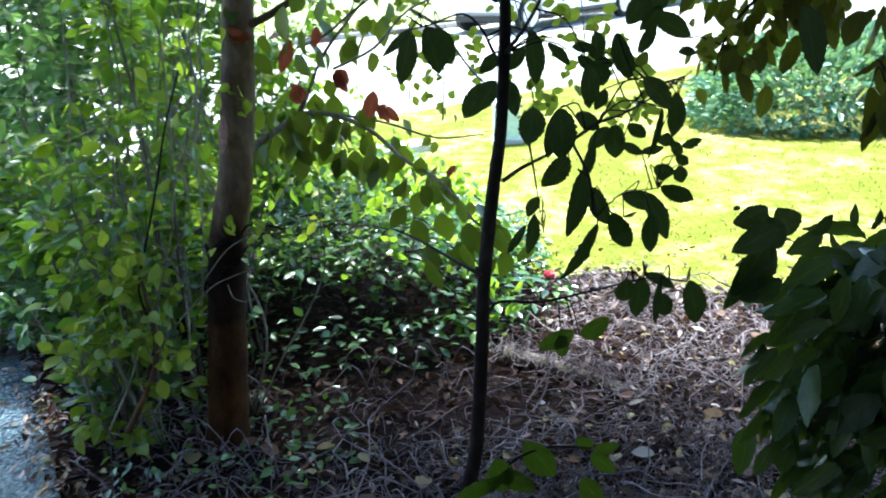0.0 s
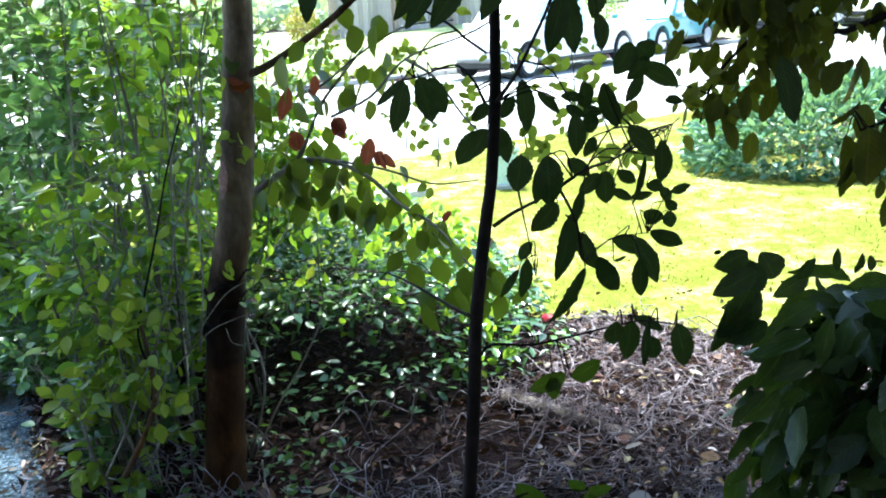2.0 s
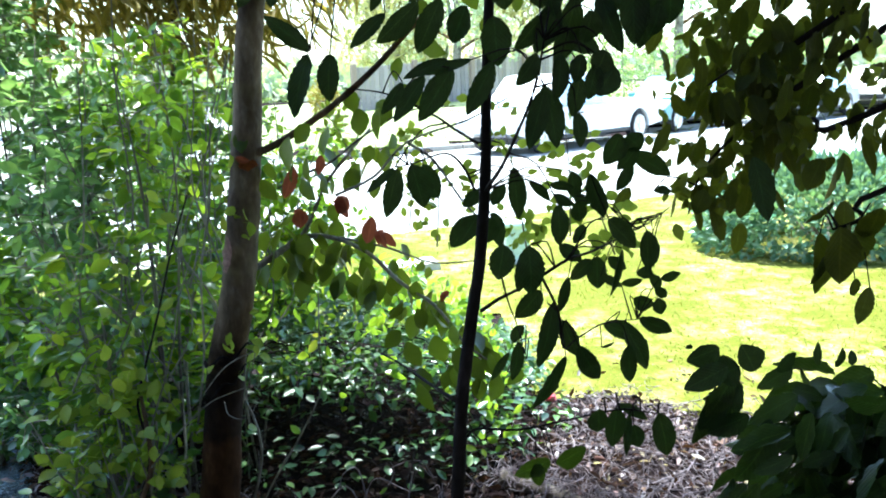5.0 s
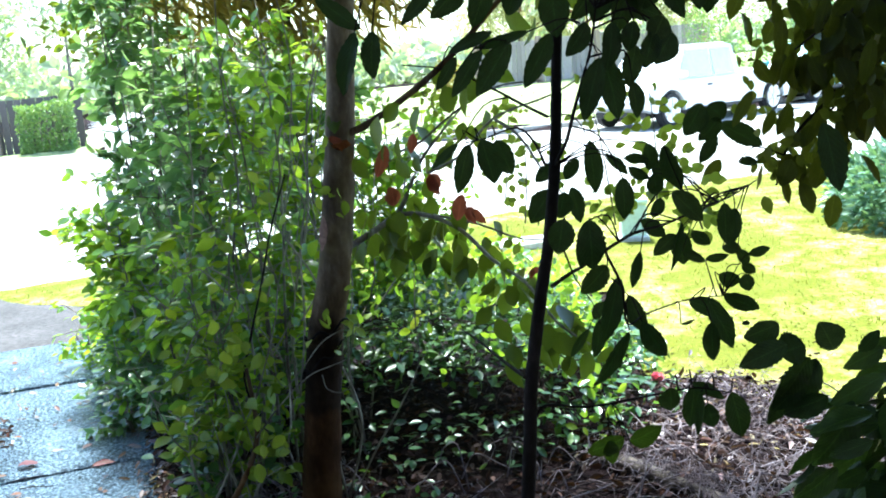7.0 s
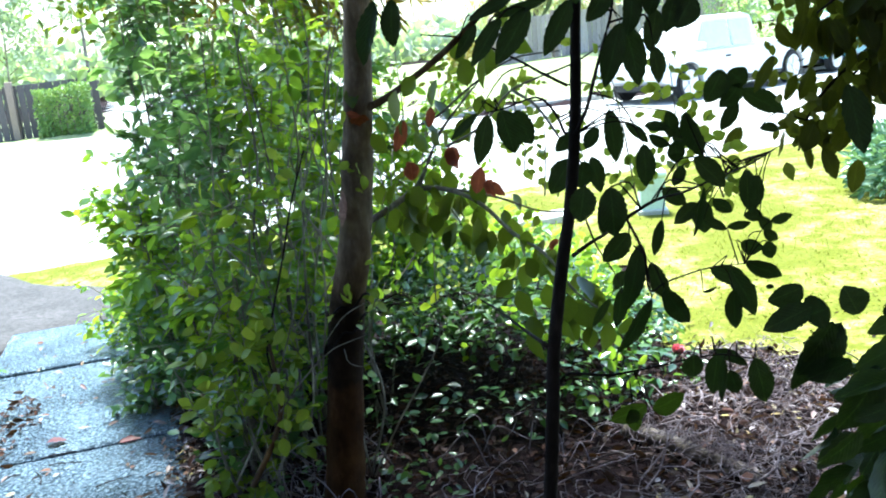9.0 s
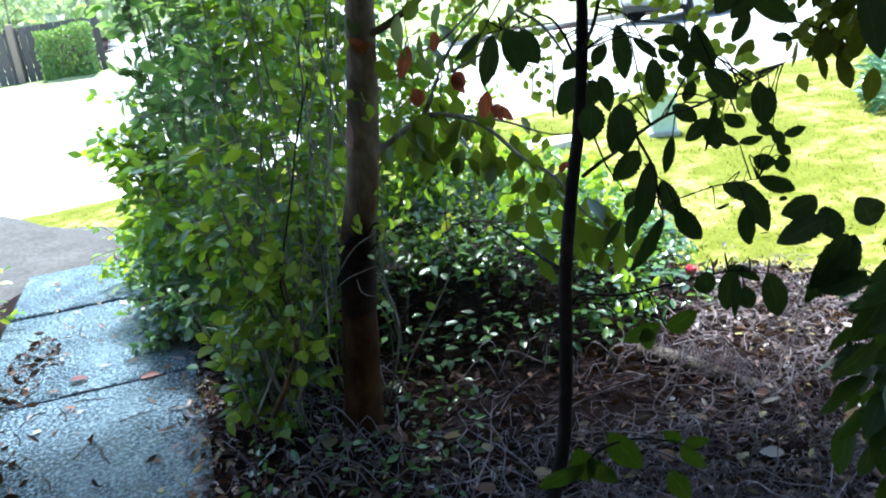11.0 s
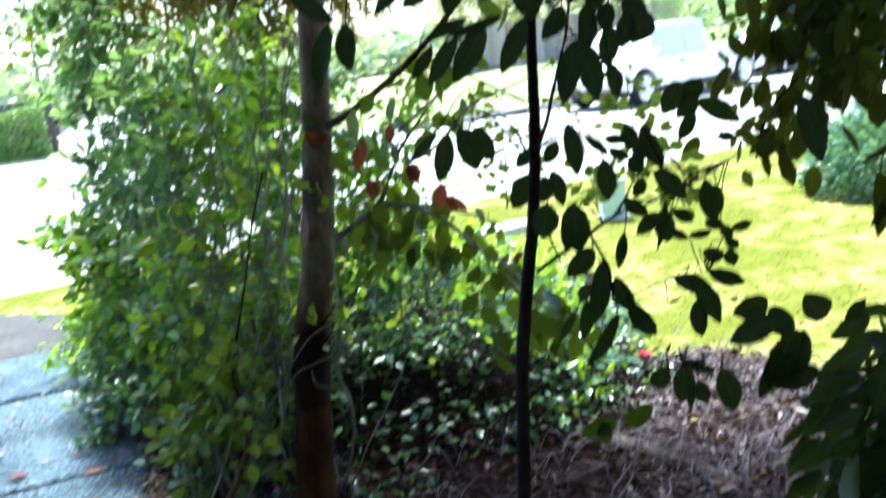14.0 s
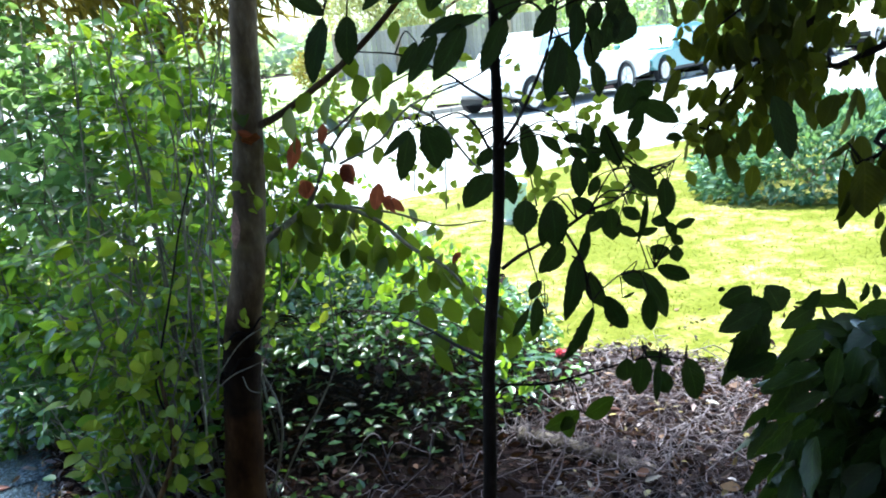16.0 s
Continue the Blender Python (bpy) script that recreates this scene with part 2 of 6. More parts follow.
# bluer copy of the shrub leaf; backlit shade is put into its colour
LEAF_SHADE = leafy("shaded_shrub_leaf", [(0.05, 0.115, 0.065), (0.09, 0.18, 0.08), (0.15, 0.25, 0.085), (0.26, 0.35, 0.09)], 0.46, 0.3, True, (0.32, 0.54, 0.11), 0.6)
LEAF_YELLOW = leafy("yellow_leaf", [(0.10, 0.20, 0.02), (0.17, 0.27, 0.02), (0.26, 0.32, 0.03)], 0.45, 0.5, True, (0.55, 0.62, 0.06))
IVY_COLOURS = [(0.014, 0.042, 0.024), (0.028, 0.075, 0.038), (0.058, 0.13, 0.052), (0.13, 0.23, 0.06)]
LEAF_IVY = leafy("ivy_leaf", IVY_COLOURS, 0.28, 0.3, True, (0.24, 0.44, 0.04), 0.6)
LEAF_IVY_ONE = leafy("single_ivy_leaf", IVY_COLOURS, 0.28, 0.3, False, (0.24, 0.44, 0.04), 0.6)
LEAF_LAUREL = leafy("laurel_leaf", [(0.05, 0.13, 0.085), (0.15, 0.27, 0.19), (0.30, 0.42, 0.32)], 0.22, 0.18, True, (0.3, 0.5, 0.1))
LEAF_RED = leafy("rust_leaf", [(0.17, 0.045, 0.03), (0.28, 0.085, 0.05)], 0.34, 0.6, False, (0.55, 0.13, 0.05), veins=True)
LEAF_STRAW = leafy("straw_leaf", [(0.26, 0.19, 0.03), (0.36, 0.28, 0.04), (0.18, 0.19, 0.03)], 0.3, 0.6, True, (0.35, 0.28, 0.05))
# lilac tones put the bluish light of open shade into the leaf colour
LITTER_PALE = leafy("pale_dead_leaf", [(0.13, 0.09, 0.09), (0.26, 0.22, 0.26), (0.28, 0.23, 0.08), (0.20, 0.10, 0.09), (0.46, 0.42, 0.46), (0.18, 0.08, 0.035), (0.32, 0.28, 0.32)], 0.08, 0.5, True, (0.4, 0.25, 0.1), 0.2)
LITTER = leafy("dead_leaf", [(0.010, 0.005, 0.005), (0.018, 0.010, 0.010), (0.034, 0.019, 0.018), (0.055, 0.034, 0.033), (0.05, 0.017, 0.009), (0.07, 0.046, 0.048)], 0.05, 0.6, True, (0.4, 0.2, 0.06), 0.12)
CRIMSON = leafy("crimson_leaf", [(0.07, 0.008, 0.012), (0.12, 0.016, 0.018)], 0.1, 0.5, False, (0.4, 0.05, 0.04), 0.3)
FALLEN = leafy("fallen_leaf", [(0.08, 0.035, 0.025), (0.13, 0.08, 0.06), (0.34, 0.31, 0.18), (0.14, 0.06, 0.035), (0.09, 0.06, 0.045), (0.27, 0.25, 0.24)], 0.08, 0.7, False, (0.4, 0.2, 0.06), 0.15)


def grass():
    """Blades: green to yellow, with straw-pale dry tufts and wider worn drifts."""
    m = leafy("grass_blade", [(0.050, 0.074, 0.008), (0.085, 0.104, 0.012), (0.14, 0.138, 0.020)], 0.5, 0.85, True, (0.22, 0.24, 0.012), 0.2)
    n, l = m.node_tree.nodes, m.node_tree.links
    b = n["Principled BSDF"]
    old = b.inputs["Base Color"].links[0].from_socket
    tuft = ramp(n, l, noise_node(n, l, 7.0, 5, 0.7, (1.0, 0.8, 1.0)), [(0.46, (0, 0, 0)), (0.56, (0.9, 0.9, 0.9))])
    wide = ramp(n, l, noise_node(n, l, 1.3, 4, 0.6), [(0.44, (0.06, 0.06, 0.06)), (0.60, (1, 1, 1))])
    patch = mix_rgb(n, l, 1.0, tuft, wide, "MULTIPLY")
    l.new(mix_rgb(n, l, patch, old, (0.46, 0.43, 0.18)), b.inputs["Base Color"])
    through_leaf = n["Translucent BSDF"].inputs["Color"]
    l.new(mix_rgb(n, l, patch, through_leaf.links[0].from_socket, (0.50, 0.47, 0.16)), through_leaf)
    return m


GRASS = grass()
# paler than the lawn: overexposure is put into the verge's colour
VERGE = plain("overexposed_verge", (0.26, 0.30, 0.13), 1.0, scale=9, vary=0.35, relief=0.6, distance=0.02)
VERGE_GRASS = leafy("verge_blade", [(0.16, 0.22, 0.07), (0.24, 0.28, 0.10), (0.32, 0.33, 0.14)], 0.45, 0.85, True, (0.35, 0.42, 0.12), 0.15)
HEDGE = leafy("hedge_leaf", [(0.10, 0.20, 0.07), (0.16, 0.28, 0.08), (0.24, 0.34, 0.09)], 0.3, 0.5, True)
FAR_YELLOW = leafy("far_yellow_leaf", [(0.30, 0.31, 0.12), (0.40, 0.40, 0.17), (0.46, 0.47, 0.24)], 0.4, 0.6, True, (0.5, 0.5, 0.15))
# pale greyed green: haze over the far trees is put into the colour
HAZY_LEAF = leafy("hazy_far_leaf", [(0.33, 0.39, 0.30), (0.43, 0.48, 0.36), (0.52, 0.56, 0.42)], 0.45, 0.6, True)
FENCE_DARK = pieces("dark_board", (0.15, 0.125, 0.125), 0.85, 0.2, 18, (6.0, 6.0, 0.6))
FENCE = pieces("weathered_board", (0.42, 0.355, 0.345), 0.85, 0.25, 18, (6.0, 6.0, 0.6))
POST = pieces("fence_post_wood", (0.42, 0.31, 0.25), 0.8, 0.15, 18, (6.0, 6.0, 0.6))
WHITE_PAINT = plain("white_car_paint", (0.8, 0.8, 0.8), 0.25, scale=8, vary=0.03, relief=0, coat=0.6)
TEAL_PAINT = plain("teal_car_paint", (0.10, 0.27, 0.29), 0.25, scale=8, vary=0.05, relief=0, coat=0.6)
GREY_PAINT = plain("grey_car_paint", (0.30, 0.32, 0.35), 0.25, scale=8, vary=0.05, relief=0, coat=0.6)
# pale base colour stands for the sky mirrored in the panes
CAR_GLASS = plain("sky_pale_glass", (0.72, 0.77, 0.78), 0.08, 0.7, scale=8, vary=0.1, relief=0)
RUBBER = plain("tyre_rubber", (0.02, 0.02, 0.022), 0.8, scale=60, vary=0.3)
ALLOY = plain("wheel_alloy", (0.62, 0.63, 0.66), 0.3, 0.9, scale=30, vary=0.1, relief=0)
TRIM = plain("black_trim", (0.02, 0.02, 0.022), 0.5, scale=40, vary=0.2, relief=0)
LAMP_RED = plain("red_lens", (0.45, 0.02, 0.02), 0.15, scale=20, vary=0.1, relief=0)
LAMP_CLEAR = plain("clear_lens", (0.7, 0.7, 0.7), 0.1, scale=20, vary=0.1, relief=0)
MINT = plain("faded_green_plastic", (0.64, 0.80, 0.74), 0.5, scale=25, vary=0.12, relief=0.1)
PINK = plain("pink_petals", (0.80, 0.20, 0.28), 0.5, scale=60, vary=0.3, relief=0.2)
PETAL_WHITE = plain("white_petal", (0.75, 0.73, 0.70), 0.5, scale=60, vary=0.15, relief=0.2)
BLOCKING_WALL = plain("grey_plaster", (0.10, 0.10, 0.095), 0.9, scale=30, vary=0.2, relief=0.3)


# ---------- building helpers ----------
def mesh_object(name, verts, faces, mat, smooth=False):
    me = bpy.data.meshes.new(name)
    me.from_pydata([tuple(v) for v in verts], [], [tuple(f) for f in faces])
    me.update()
    if mat:
        me.materials.append(mat)
    if smooth:
        me.polygons.foreach_set("use_smooth", [True] * len(me.polygons))
    return new(name, me)


def thing(name, at, label, category, group="", kind=""):
    e = new(name)
    e.empty_display_size = 0.1
    e.location = at
    return tagged(e, label, category, group, kind)


def under(ob, parent, label="", kind=""):
    """Make ob, built in world coordinates, a part of parent (an unturned Empty or mesh)."""
    m, up = Matrix(), parent
    while up:
        m = up.matrix_parent_inverse @ up.matrix_basis @ m
        up = up.parent
    ob.parent = parent
    ob.matrix_parent_inverse = m.inverted()
    if label or kind:
        tagged(ob, label, kind=kind)
    return ob


def part(name, bm, mat, parent, label=""):
    me = bpy.data.meshes.new(name)
    bm.to_mesh(me)
    bm.free()
    me.materials.append(mat)
    ob = new(name, me)
    ob.parent = parent
    return tagged(ob, label) if label else ob


def smooth_line(points, per=4):
    """Points along a smooth curve through the given ones."""
    p = np.array(points, float)
    q = np.vstack([2 * p[0] - p[1], p, 2 * p[-1] - p[-2]])
    out = []
    for i in range(1, len(q) - 2):
        for k in range(per):
            t = k / per
            out.append(0.5 * (2 * q[i] + (q[i + 1] - q[i - 1]) * t + (2 * q[i - 1] - 5 * q[i] + 4 * q[i + 1] - q[i + 2]) * t * t + (3 * q[i] - q[i - 1] - 3 * q[i + 1] + q[i + 2]) * t ** 3))
    out.append(p[-1])
    return np.array(out)


def tube_data(line, r0, r1, sides=6, wobble=0.0, power=1.0):
    n = len(line)
    t = np.gradient(line, axis=0)
    t /= np.linalg.norm(t, axis=1)[:, None] + 1e-9
    ref = np.where(np.abs(t[:, 2:3]) > 0.9, np.array([[1.0, 0, 0]]), np.array([[0, 0, 1.0]]))
    a = np.cross(t, ref)
    a /= np.linalg.norm(a, axis=1)[:, None] + 1e-9
    b = np.cross(t, a)
    ang = np.arange(sides) * 2 * math.pi / sides
    k = (np.arange(n) / max(1, n - 1)) ** power
    r = (r0 + (r1 - r0) * k)[:, None] * (1 + wobble * rng.normal(size=(n, sides)))
    v = line[:, None, :] + r[:, :, None] * (np.cos(ang)[None, :, None] * a[:, None, :] + np.sin(ang)[None, :, None] * b[:, None, :])
    faces = [(i * sides + j, i * sides + (j + 1) % sides, (i + 1) * sides + (j + 1) % sides, (i + 1) * sides + j) for i in range(n - 1) for j in range(sides)]
    faces.append(tuple(range(sides))[::-1])
    faces.append(tuple((n - 1) * sides + j for j in range(sides)))
    return v.reshape(-1, 3), faces


def tube(name, points, r0, r1, mat, parent=None, sides=8, per=4, wobble=0.0, label="", power=1.0):
    v, f = tube_data(smooth_line(points, per), r0, r1, sides, wobble, power)
    ob = mesh_object(name, v, f, mat, True)
    return under(ob, parent, label) if parent else ob


def tubes(name, lines, mat, parent=None, sides=4, label="", kind=""):
    """Many thin stems in one mesh; lines: (points, r0, r1)."""
    vs, fs, k = [], [], 0
    for pts, r0, r1 in lines:
        v, f = tube_data(np.array(pts, float), r0, r1, sides)
        vs.append(v)
        fs += [tuple(i + k for i in x) for x in f]
        k += len(v)
    ob = mesh_object(name, np.vstack(vs), fs, mat, True)
    return under(ob, parent, label, kind) if parent else ob


LEAF_V = np.array([(0, 0, 0), (0.28, 0.40, 0.05), (0.28, -0.40, 0.05), (0.62, 0.46, 0.0), (0.62, -0.46, 0.0), (1, 0, -0.14), (0.45, 0, -0.05)])
LEAF_F = np.array([(0, 2, 6), (0, 6, 1), (1, 6, 3), (2, 4, 6), (6, 5, 3), (6, 4, 5)])
# a finer outline for leaves seen from near by
FINE_V = np.array([(0, 0, 0), (0.10, 0.20, 0.03), (0.10, -0.20, 0.03), (0.30, 0.43, 0.05), (0.30, -0.43, 0.05), (0.56, 0.46, 0.03), (0.56, -0.46, 0.03), (0.80, 0.27, -0.03), (0.80, -0.27, -0.03), (1, 0, -0.15), (0.30, 0, -0.02), (0.66, 0, -0.06)])
FINE_F = np.array([(0, 2, 10), (0, 10, 1), (1, 10, 3), (2, 4, 10), (3, 10, 5), (4, 6, 10), (10, 11, 5), (10, 6, 11), (5, 11, 7), (6, 8, 11), (7, 11, 9), (8, 9, 11)])


def unit(a):
    return a / (np.linalg.norm(a, axis=1)[:, None] + 1e-9)


def leaves(name, pos, way, facing, length, ratio, mat, parent=None, label="", kind="stuff", shape=FINE_V):
    """One mesh of many leaves. way: base to tip; facing: about the leaf's normal."""
    pos, way = np.asarray(pos, float), unit(np.asarray(way, float))
    side = unit(np.cross(way, facing))
    nor = np.cross(side, way)
    L = np.asarray(length, float)[:, None]
    v = np.stack([pos + L * (a * way + b * ratio * side + c * nor) for a, b, c in shape], 1).reshape(-1, 3)
    n = len(pos)
    f = (np.arange(n)[:, None, None] * len(shape) + (FINE_F if len(shape) == len(FINE_V) else LEAF_F)[None]).reshape(-1, 3)
    me = bpy.data.meshes.new(name)
    me.vertices.add(len(v))
    me.vertices.foreach_set("co", v.ravel())
    me.loops.add(f.size)
    me.loops.foreach_set("vertex_index", f.ravel().astype(np.int32))
    me.polygons.add(len(f))
    me.polygons.foreach_set("loop_start", np.arange(0, f.size, 3, dtype=np.int32))
    me.polygons.foreach_set("loop_total", np.full(len(f), 3, dtype=np.int32))
    me.update()
    me.validate()
    me.materials.append(mat)
    ob = new(name, me)
    if parent:
        return under(ob, parent, label, kind)
    return tagged(ob, label, kind=kind)


SINGLE = {}


def leaf_pieces(count, pos, way, facing, length, ratio, mat, parent):
    """Of the given leaves, the count lowest in y as pieces of their own under parent; returns which ones are left."""
    one = {LEAF_SHRUB: LEAF_SHRUB_ONE, LEAF_IVY: LEAF_IVY_ONE}[mat]
    if one not in SINGLE:
        SINGLE[one] = [broad_leaf_mesh("leaf", 90 + k, one, 0.12 + 0.05 * k, 0.15 + 0.05 * k, 9, 0.0, 1.0) for k in range(3)]
    order = np.argsort(np.asarray(pos)[:, 1])
    for i in order[:count]:
        leaf_at(pos[i], way[i], facing[i], length[i], length[i] * ratio, SINGLE[one], parent)
    keep = np.ones(len(pos), bool)
    keep[order[:count]] = False
    return keep


def rand_dirs(n, up=0.0, spread=1.0):
    d = rng.normal(size=(n, 3)) * spread
    d[:, 2] += up
    return unit(d)


def blob(n, centre, radii, shell=0.5):
    """Points in an ellipsoid, more of them towards its skin."""
    d = rand_dirs(n)
    r = shell + (1 - shell) * rng.random(n) ** 0.7
    return np.array(centre) + d * r[:, None] * np.array(radii), d


def broad_leaf_mesh(name, seed, mat, bend=0.18, fold=0.16, steps=13, teeth=0.03, blunt=0.73):
    """One serrated, blunt-tipped leaf of unit length and unit width, lying along +y."""
    r = np.random.default_rng(seed)
    v, f = [], []
    wave, lean = r.uniform(0, 6.28), r.normal() * 0.05
    for i in range(steps):
        t = i / (steps - 1)
        w = 0.5 * math.sin(math.pi * min(1.0, t * 0.98 + 0.02) ** 0.95) ** blunt
        w *= 1 + (teeth if i % 2 else -teeth) + 0.03 * r.normal()
        if i in (0, steps - 1):
            w = 0.012
        z = -bend * t * t + 0.02 * math.sin(wave + 7 * t)
        x = lean * math.sin(math.pi * t)
        v += [(x - w, t - 0.02 * w, z + fold * w + 0.015 * r.normal()), (x, t, z), (x + w, t - 0.02 * w, z + fold * w + 0.015 * r.normal())]
    for i in range(steps - 1):
        a = 3 * i
        f += [(a, a + 1, a + 4, a + 3), (a + 1, a + 2, a + 5, a + 4)]
    me = bpy.data.meshes.new(name)
    me.from_pydata(v, [], f)
    me.materials.append(mat)
    me.polygons.foreach_set("use_smooth", [True] * len(f))
    return me


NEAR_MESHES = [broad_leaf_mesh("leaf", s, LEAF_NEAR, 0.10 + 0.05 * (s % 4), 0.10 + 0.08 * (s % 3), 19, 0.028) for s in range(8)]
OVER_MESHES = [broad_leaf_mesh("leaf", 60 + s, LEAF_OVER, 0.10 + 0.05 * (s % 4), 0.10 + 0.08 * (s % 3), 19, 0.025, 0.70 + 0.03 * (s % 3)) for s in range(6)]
DEEP_MESHES = [broad_leaf_mesh("leaf", 50 + s, LEAF_DEEP_ONE, 0.16 + 0.05 * (s % 3), 0.14 + 0.08 * (s % 3), 15, 0.03) for s in range(5)]
SPRIG_MESHES = [broad_leaf_mesh("leaf", 30 + s, LEAF_SPRIG, 0.15, 0.2) for s in range(3)]
RED_MESHES = [broad_leaf_mesh("leaf", 20 + s, LEAF_RED, 0.3, 0.35) for s in range(3)]
CRIMSON_MESHES = [broad_leaf_mesh("fallen_leaf", 45 + s, CRIMSON, 0.10, 0.25) for s in range(2)]
FALLEN_MESHES = [broad_leaf_mesh("fallen_leaf", 40 + s, FALLEN, 0.04, 0.10) for s in range(3)]


def leaf_at(base, way, normal, length, width, meshes, parent, name="leaf"):
    y = Vector(way).normalized()
    x = y.cross(Vector(normal)).normalized()
    z = x.cross(y)
    m = Matrix.Translation(base) @ Matrix((x, y, z)).transposed().to_4x4() @ Matrix.Diagonal((width, length, (width + length) / 2, 1))
    ob = new(name, meshes[int(rng.integers(len(meshes)))])
    ob.matrix_basis = m
    return under(ob, parent) if parent else ob


def hung_leaves(rows, parent, meshes=NEAR_MESHES, turn=0.25):
    """Rows: base x, y, z, slope in degrees, length, width."""
    for x, y, z, slope, length, width in rows:
        a = radians(slope)
        way = Vector((math.cos(a), rng.normal() * 0.15, math.sin(a)))
        nor = Vector((rng.normal() * turn, -1, rng.normal() * turn))
        leaf_at((x, y, z), way, nor, length * 1.03, width, meshes, parent)


# ---------- plan ----------
U, N = Vector((-0.40, 0.917, 0)), Vector((0.917, 0.40, 0))      # along and across the garden path
PATH_LEFT, PATH_RIGHT, PATH_END = -1.12, -0.165, 5.64
ROAD_Y, ROAD_SLOPE, ROAD_WIDTH, ROAD_Z = 9.2, 0.58, 9.2, -0.16


def along(x, y):
    return U.x * x + U.y * y


def across(x, y):
    return N.x * x + N.y * y


def road_d(x, y):
    """Distance past the road's near edge."""
    return ((y - ROAD_Y) - ROAD_SLOPE * (x - 0.3)) * 0.865


def road_xy(s, d):
    """Place s metres along the road's near edge and d metres beyond it."""
    return (0.3 + 0.865 * s - 0.502 * d, ROAD_Y + 0.502 * s + 0.865 * d)


def ground_z(x, y):
    d = road_d(x, y)
    if d < -1.5:
        return 0.0
    if d < 0:
        return -0.04 * (d + 1.5) / 1.5
    if d < ROAD_WIDTH:
        return ROAD_Z - 0.1
    if d < ROAD_WIDTH + 7.4 and x < -2.5 - 0.58 * (d - 9.5) + 0.6:
        return ROAD_Z - 0.1
    k = min(1.0, (d - ROAD_WIDTH) / 6.0)
    return -0.06 * (1 - k) + k * max(-0.3, min(1.2, -0.13 + 0.03 * (x + 13) + 0.03 * max(0.0, min(8.0, y - 25.0))))


def in_lawn(x, y):
    if road_d(x, y) > -0.02:
        return False
    s, c = along(x, y), across(x, y)
    if c < -0.05:
        return s > 6.38 + 1.25 * max(0.0, -c - 0.6) + 0.1 * math.sin(7 * c)
    if x < 0.5:
        return y > 4.7 - 0.25 * x and s > 4.9
    return y > 4.36 - 0.55 * x + 0.08 * math.sin(9 * x)


def sheet(name, xs, ys, height, mat, keep=None):
    idx, v, f = {}, [], []
    def corner(i, j):
        if (i, j) not in idx:
            idx[i, j] = len(v)
            v.append((xs[i], ys[j], height(xs[i], ys[j])))
        return idx[i, j]
    for i in range(len(xs) - 1):
        for j in range(len(ys) - 1):
            if keep is None or keep((xs[i] + xs[i + 1]) / 2, (ys[j] + ys[j + 1]) / 2):
                f.append((corner(i, j), corner(i + 1, j), corner(i + 1, j + 1), corner(i, j + 1)))
    return mesh_object(name, v, f, mat, True)


near = np.arange(-6, 7.01, 0.25)
gx = np.concatenate([[-900, -300, -120, -60], np.arange(-40, -6, 1.0), near, np.arange(8, 41, 1.0), [60, 120, 300, 900]])
gy = np.concatenate([[-900, -300, -100, -40, -15], np.arange(-6, 12.01, 0.25), np.arange(13, 46, 1.0), [60, 120, 300, 900]])
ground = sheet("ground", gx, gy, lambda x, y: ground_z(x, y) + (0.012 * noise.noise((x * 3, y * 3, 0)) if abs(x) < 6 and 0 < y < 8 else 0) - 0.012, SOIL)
tagged(ground, "dark damp garden soil strewn with litter", "ground", kind="structure")
lawn = sheet("lawn", np.arange(-6.0, 9.01, 0.12), np.arange(3.0, 14.6, 0.12), lambda x, y: ground_z(x, y) + 0.006, TURF, in_lawn)
tagged(lawn, "sunlit yellow-green mown lawn", "lawn", kind="structure")


def verge_keep(x, y):
    if x < -10.5 and road_d(x, y) > ROAD_WIDTH + 6.6:
        return y < 30
    return road_d(x, y) > ROAD_WIDTH + 0.35 and x > -2.5 - 0.58 * (road_d(x, y) - 9.5)


verge = sheet("verge", np.arange(-30, 31, 1.0), np.arange(3, 46, 1.0), lambda x, y: ground_z(x, y) + 0.02, VERGE, verge_keep)
tagged(verge, "sunlit grass verge beyond the road", "grass verge", kind="structure")

forecourt_v = []
for s in np.arange(-60, 3.1, 1.5):
    for d in np.linspace(ROAD_WIDTH - 0.02, ROAD_WIDTH + 7.4, 6):
        x, y = road_xy(s + (d - ROAD_WIDTH) * 0.1, d)
        forecourt_v.append((x, y, ROAD_Z + 0.003))
forecourt = mesh_object("forecourt", forecourt_v, [(i * 6 + j, (i + 1) * 6 + j, (i + 1) * 6 + j + 1, i * 6 + j + 1) for i in range(len(forecourt_v) // 6 - 1) for j in range(5)], ASPHALT, True)
tagged(forecourt, "pale bleached forecourt beyond the road", "pavement", kind="structure")
def drive_keep(x, y):
    return -11.4 - (y - 22.5) * 0.5 < x < -4.2 - 0.25 * (y - 24) and road_d(x, y) > ROAD_WIDTH + 7.3


drive = sheet("driveway", np.arange(-40, -3, 0.7), np.arange(18, 70, 0.7), lambda x, y: ground_z(x, y) + 0.03, ASPHALT, drive_keep)
tagged(drive, "pale bleached driveway beside the fence", "driveway", kind="structure")
road_v = []
for s in np.arange(-70, 71, 2.0):
    for d in np.linspace(0.0, ROAD_WIDTH, 6):
        x, y = road_xy(s, d)
        road_v.append((x, y, ROAD_Z + 0.05 * math.sin(math.pi * d / ROAD_WIDTH)))
road = mesh_object("road", road_v, [(i * 6 + j, (i + 1) * 6 + j, (i + 1) * 6 + j + 1, i * 6 + j + 1) for i in range(70) for j in range(5)], ASPHALT, True)
tagged(road, "pale sun-bleached asphalt road", "road", kind="structure")


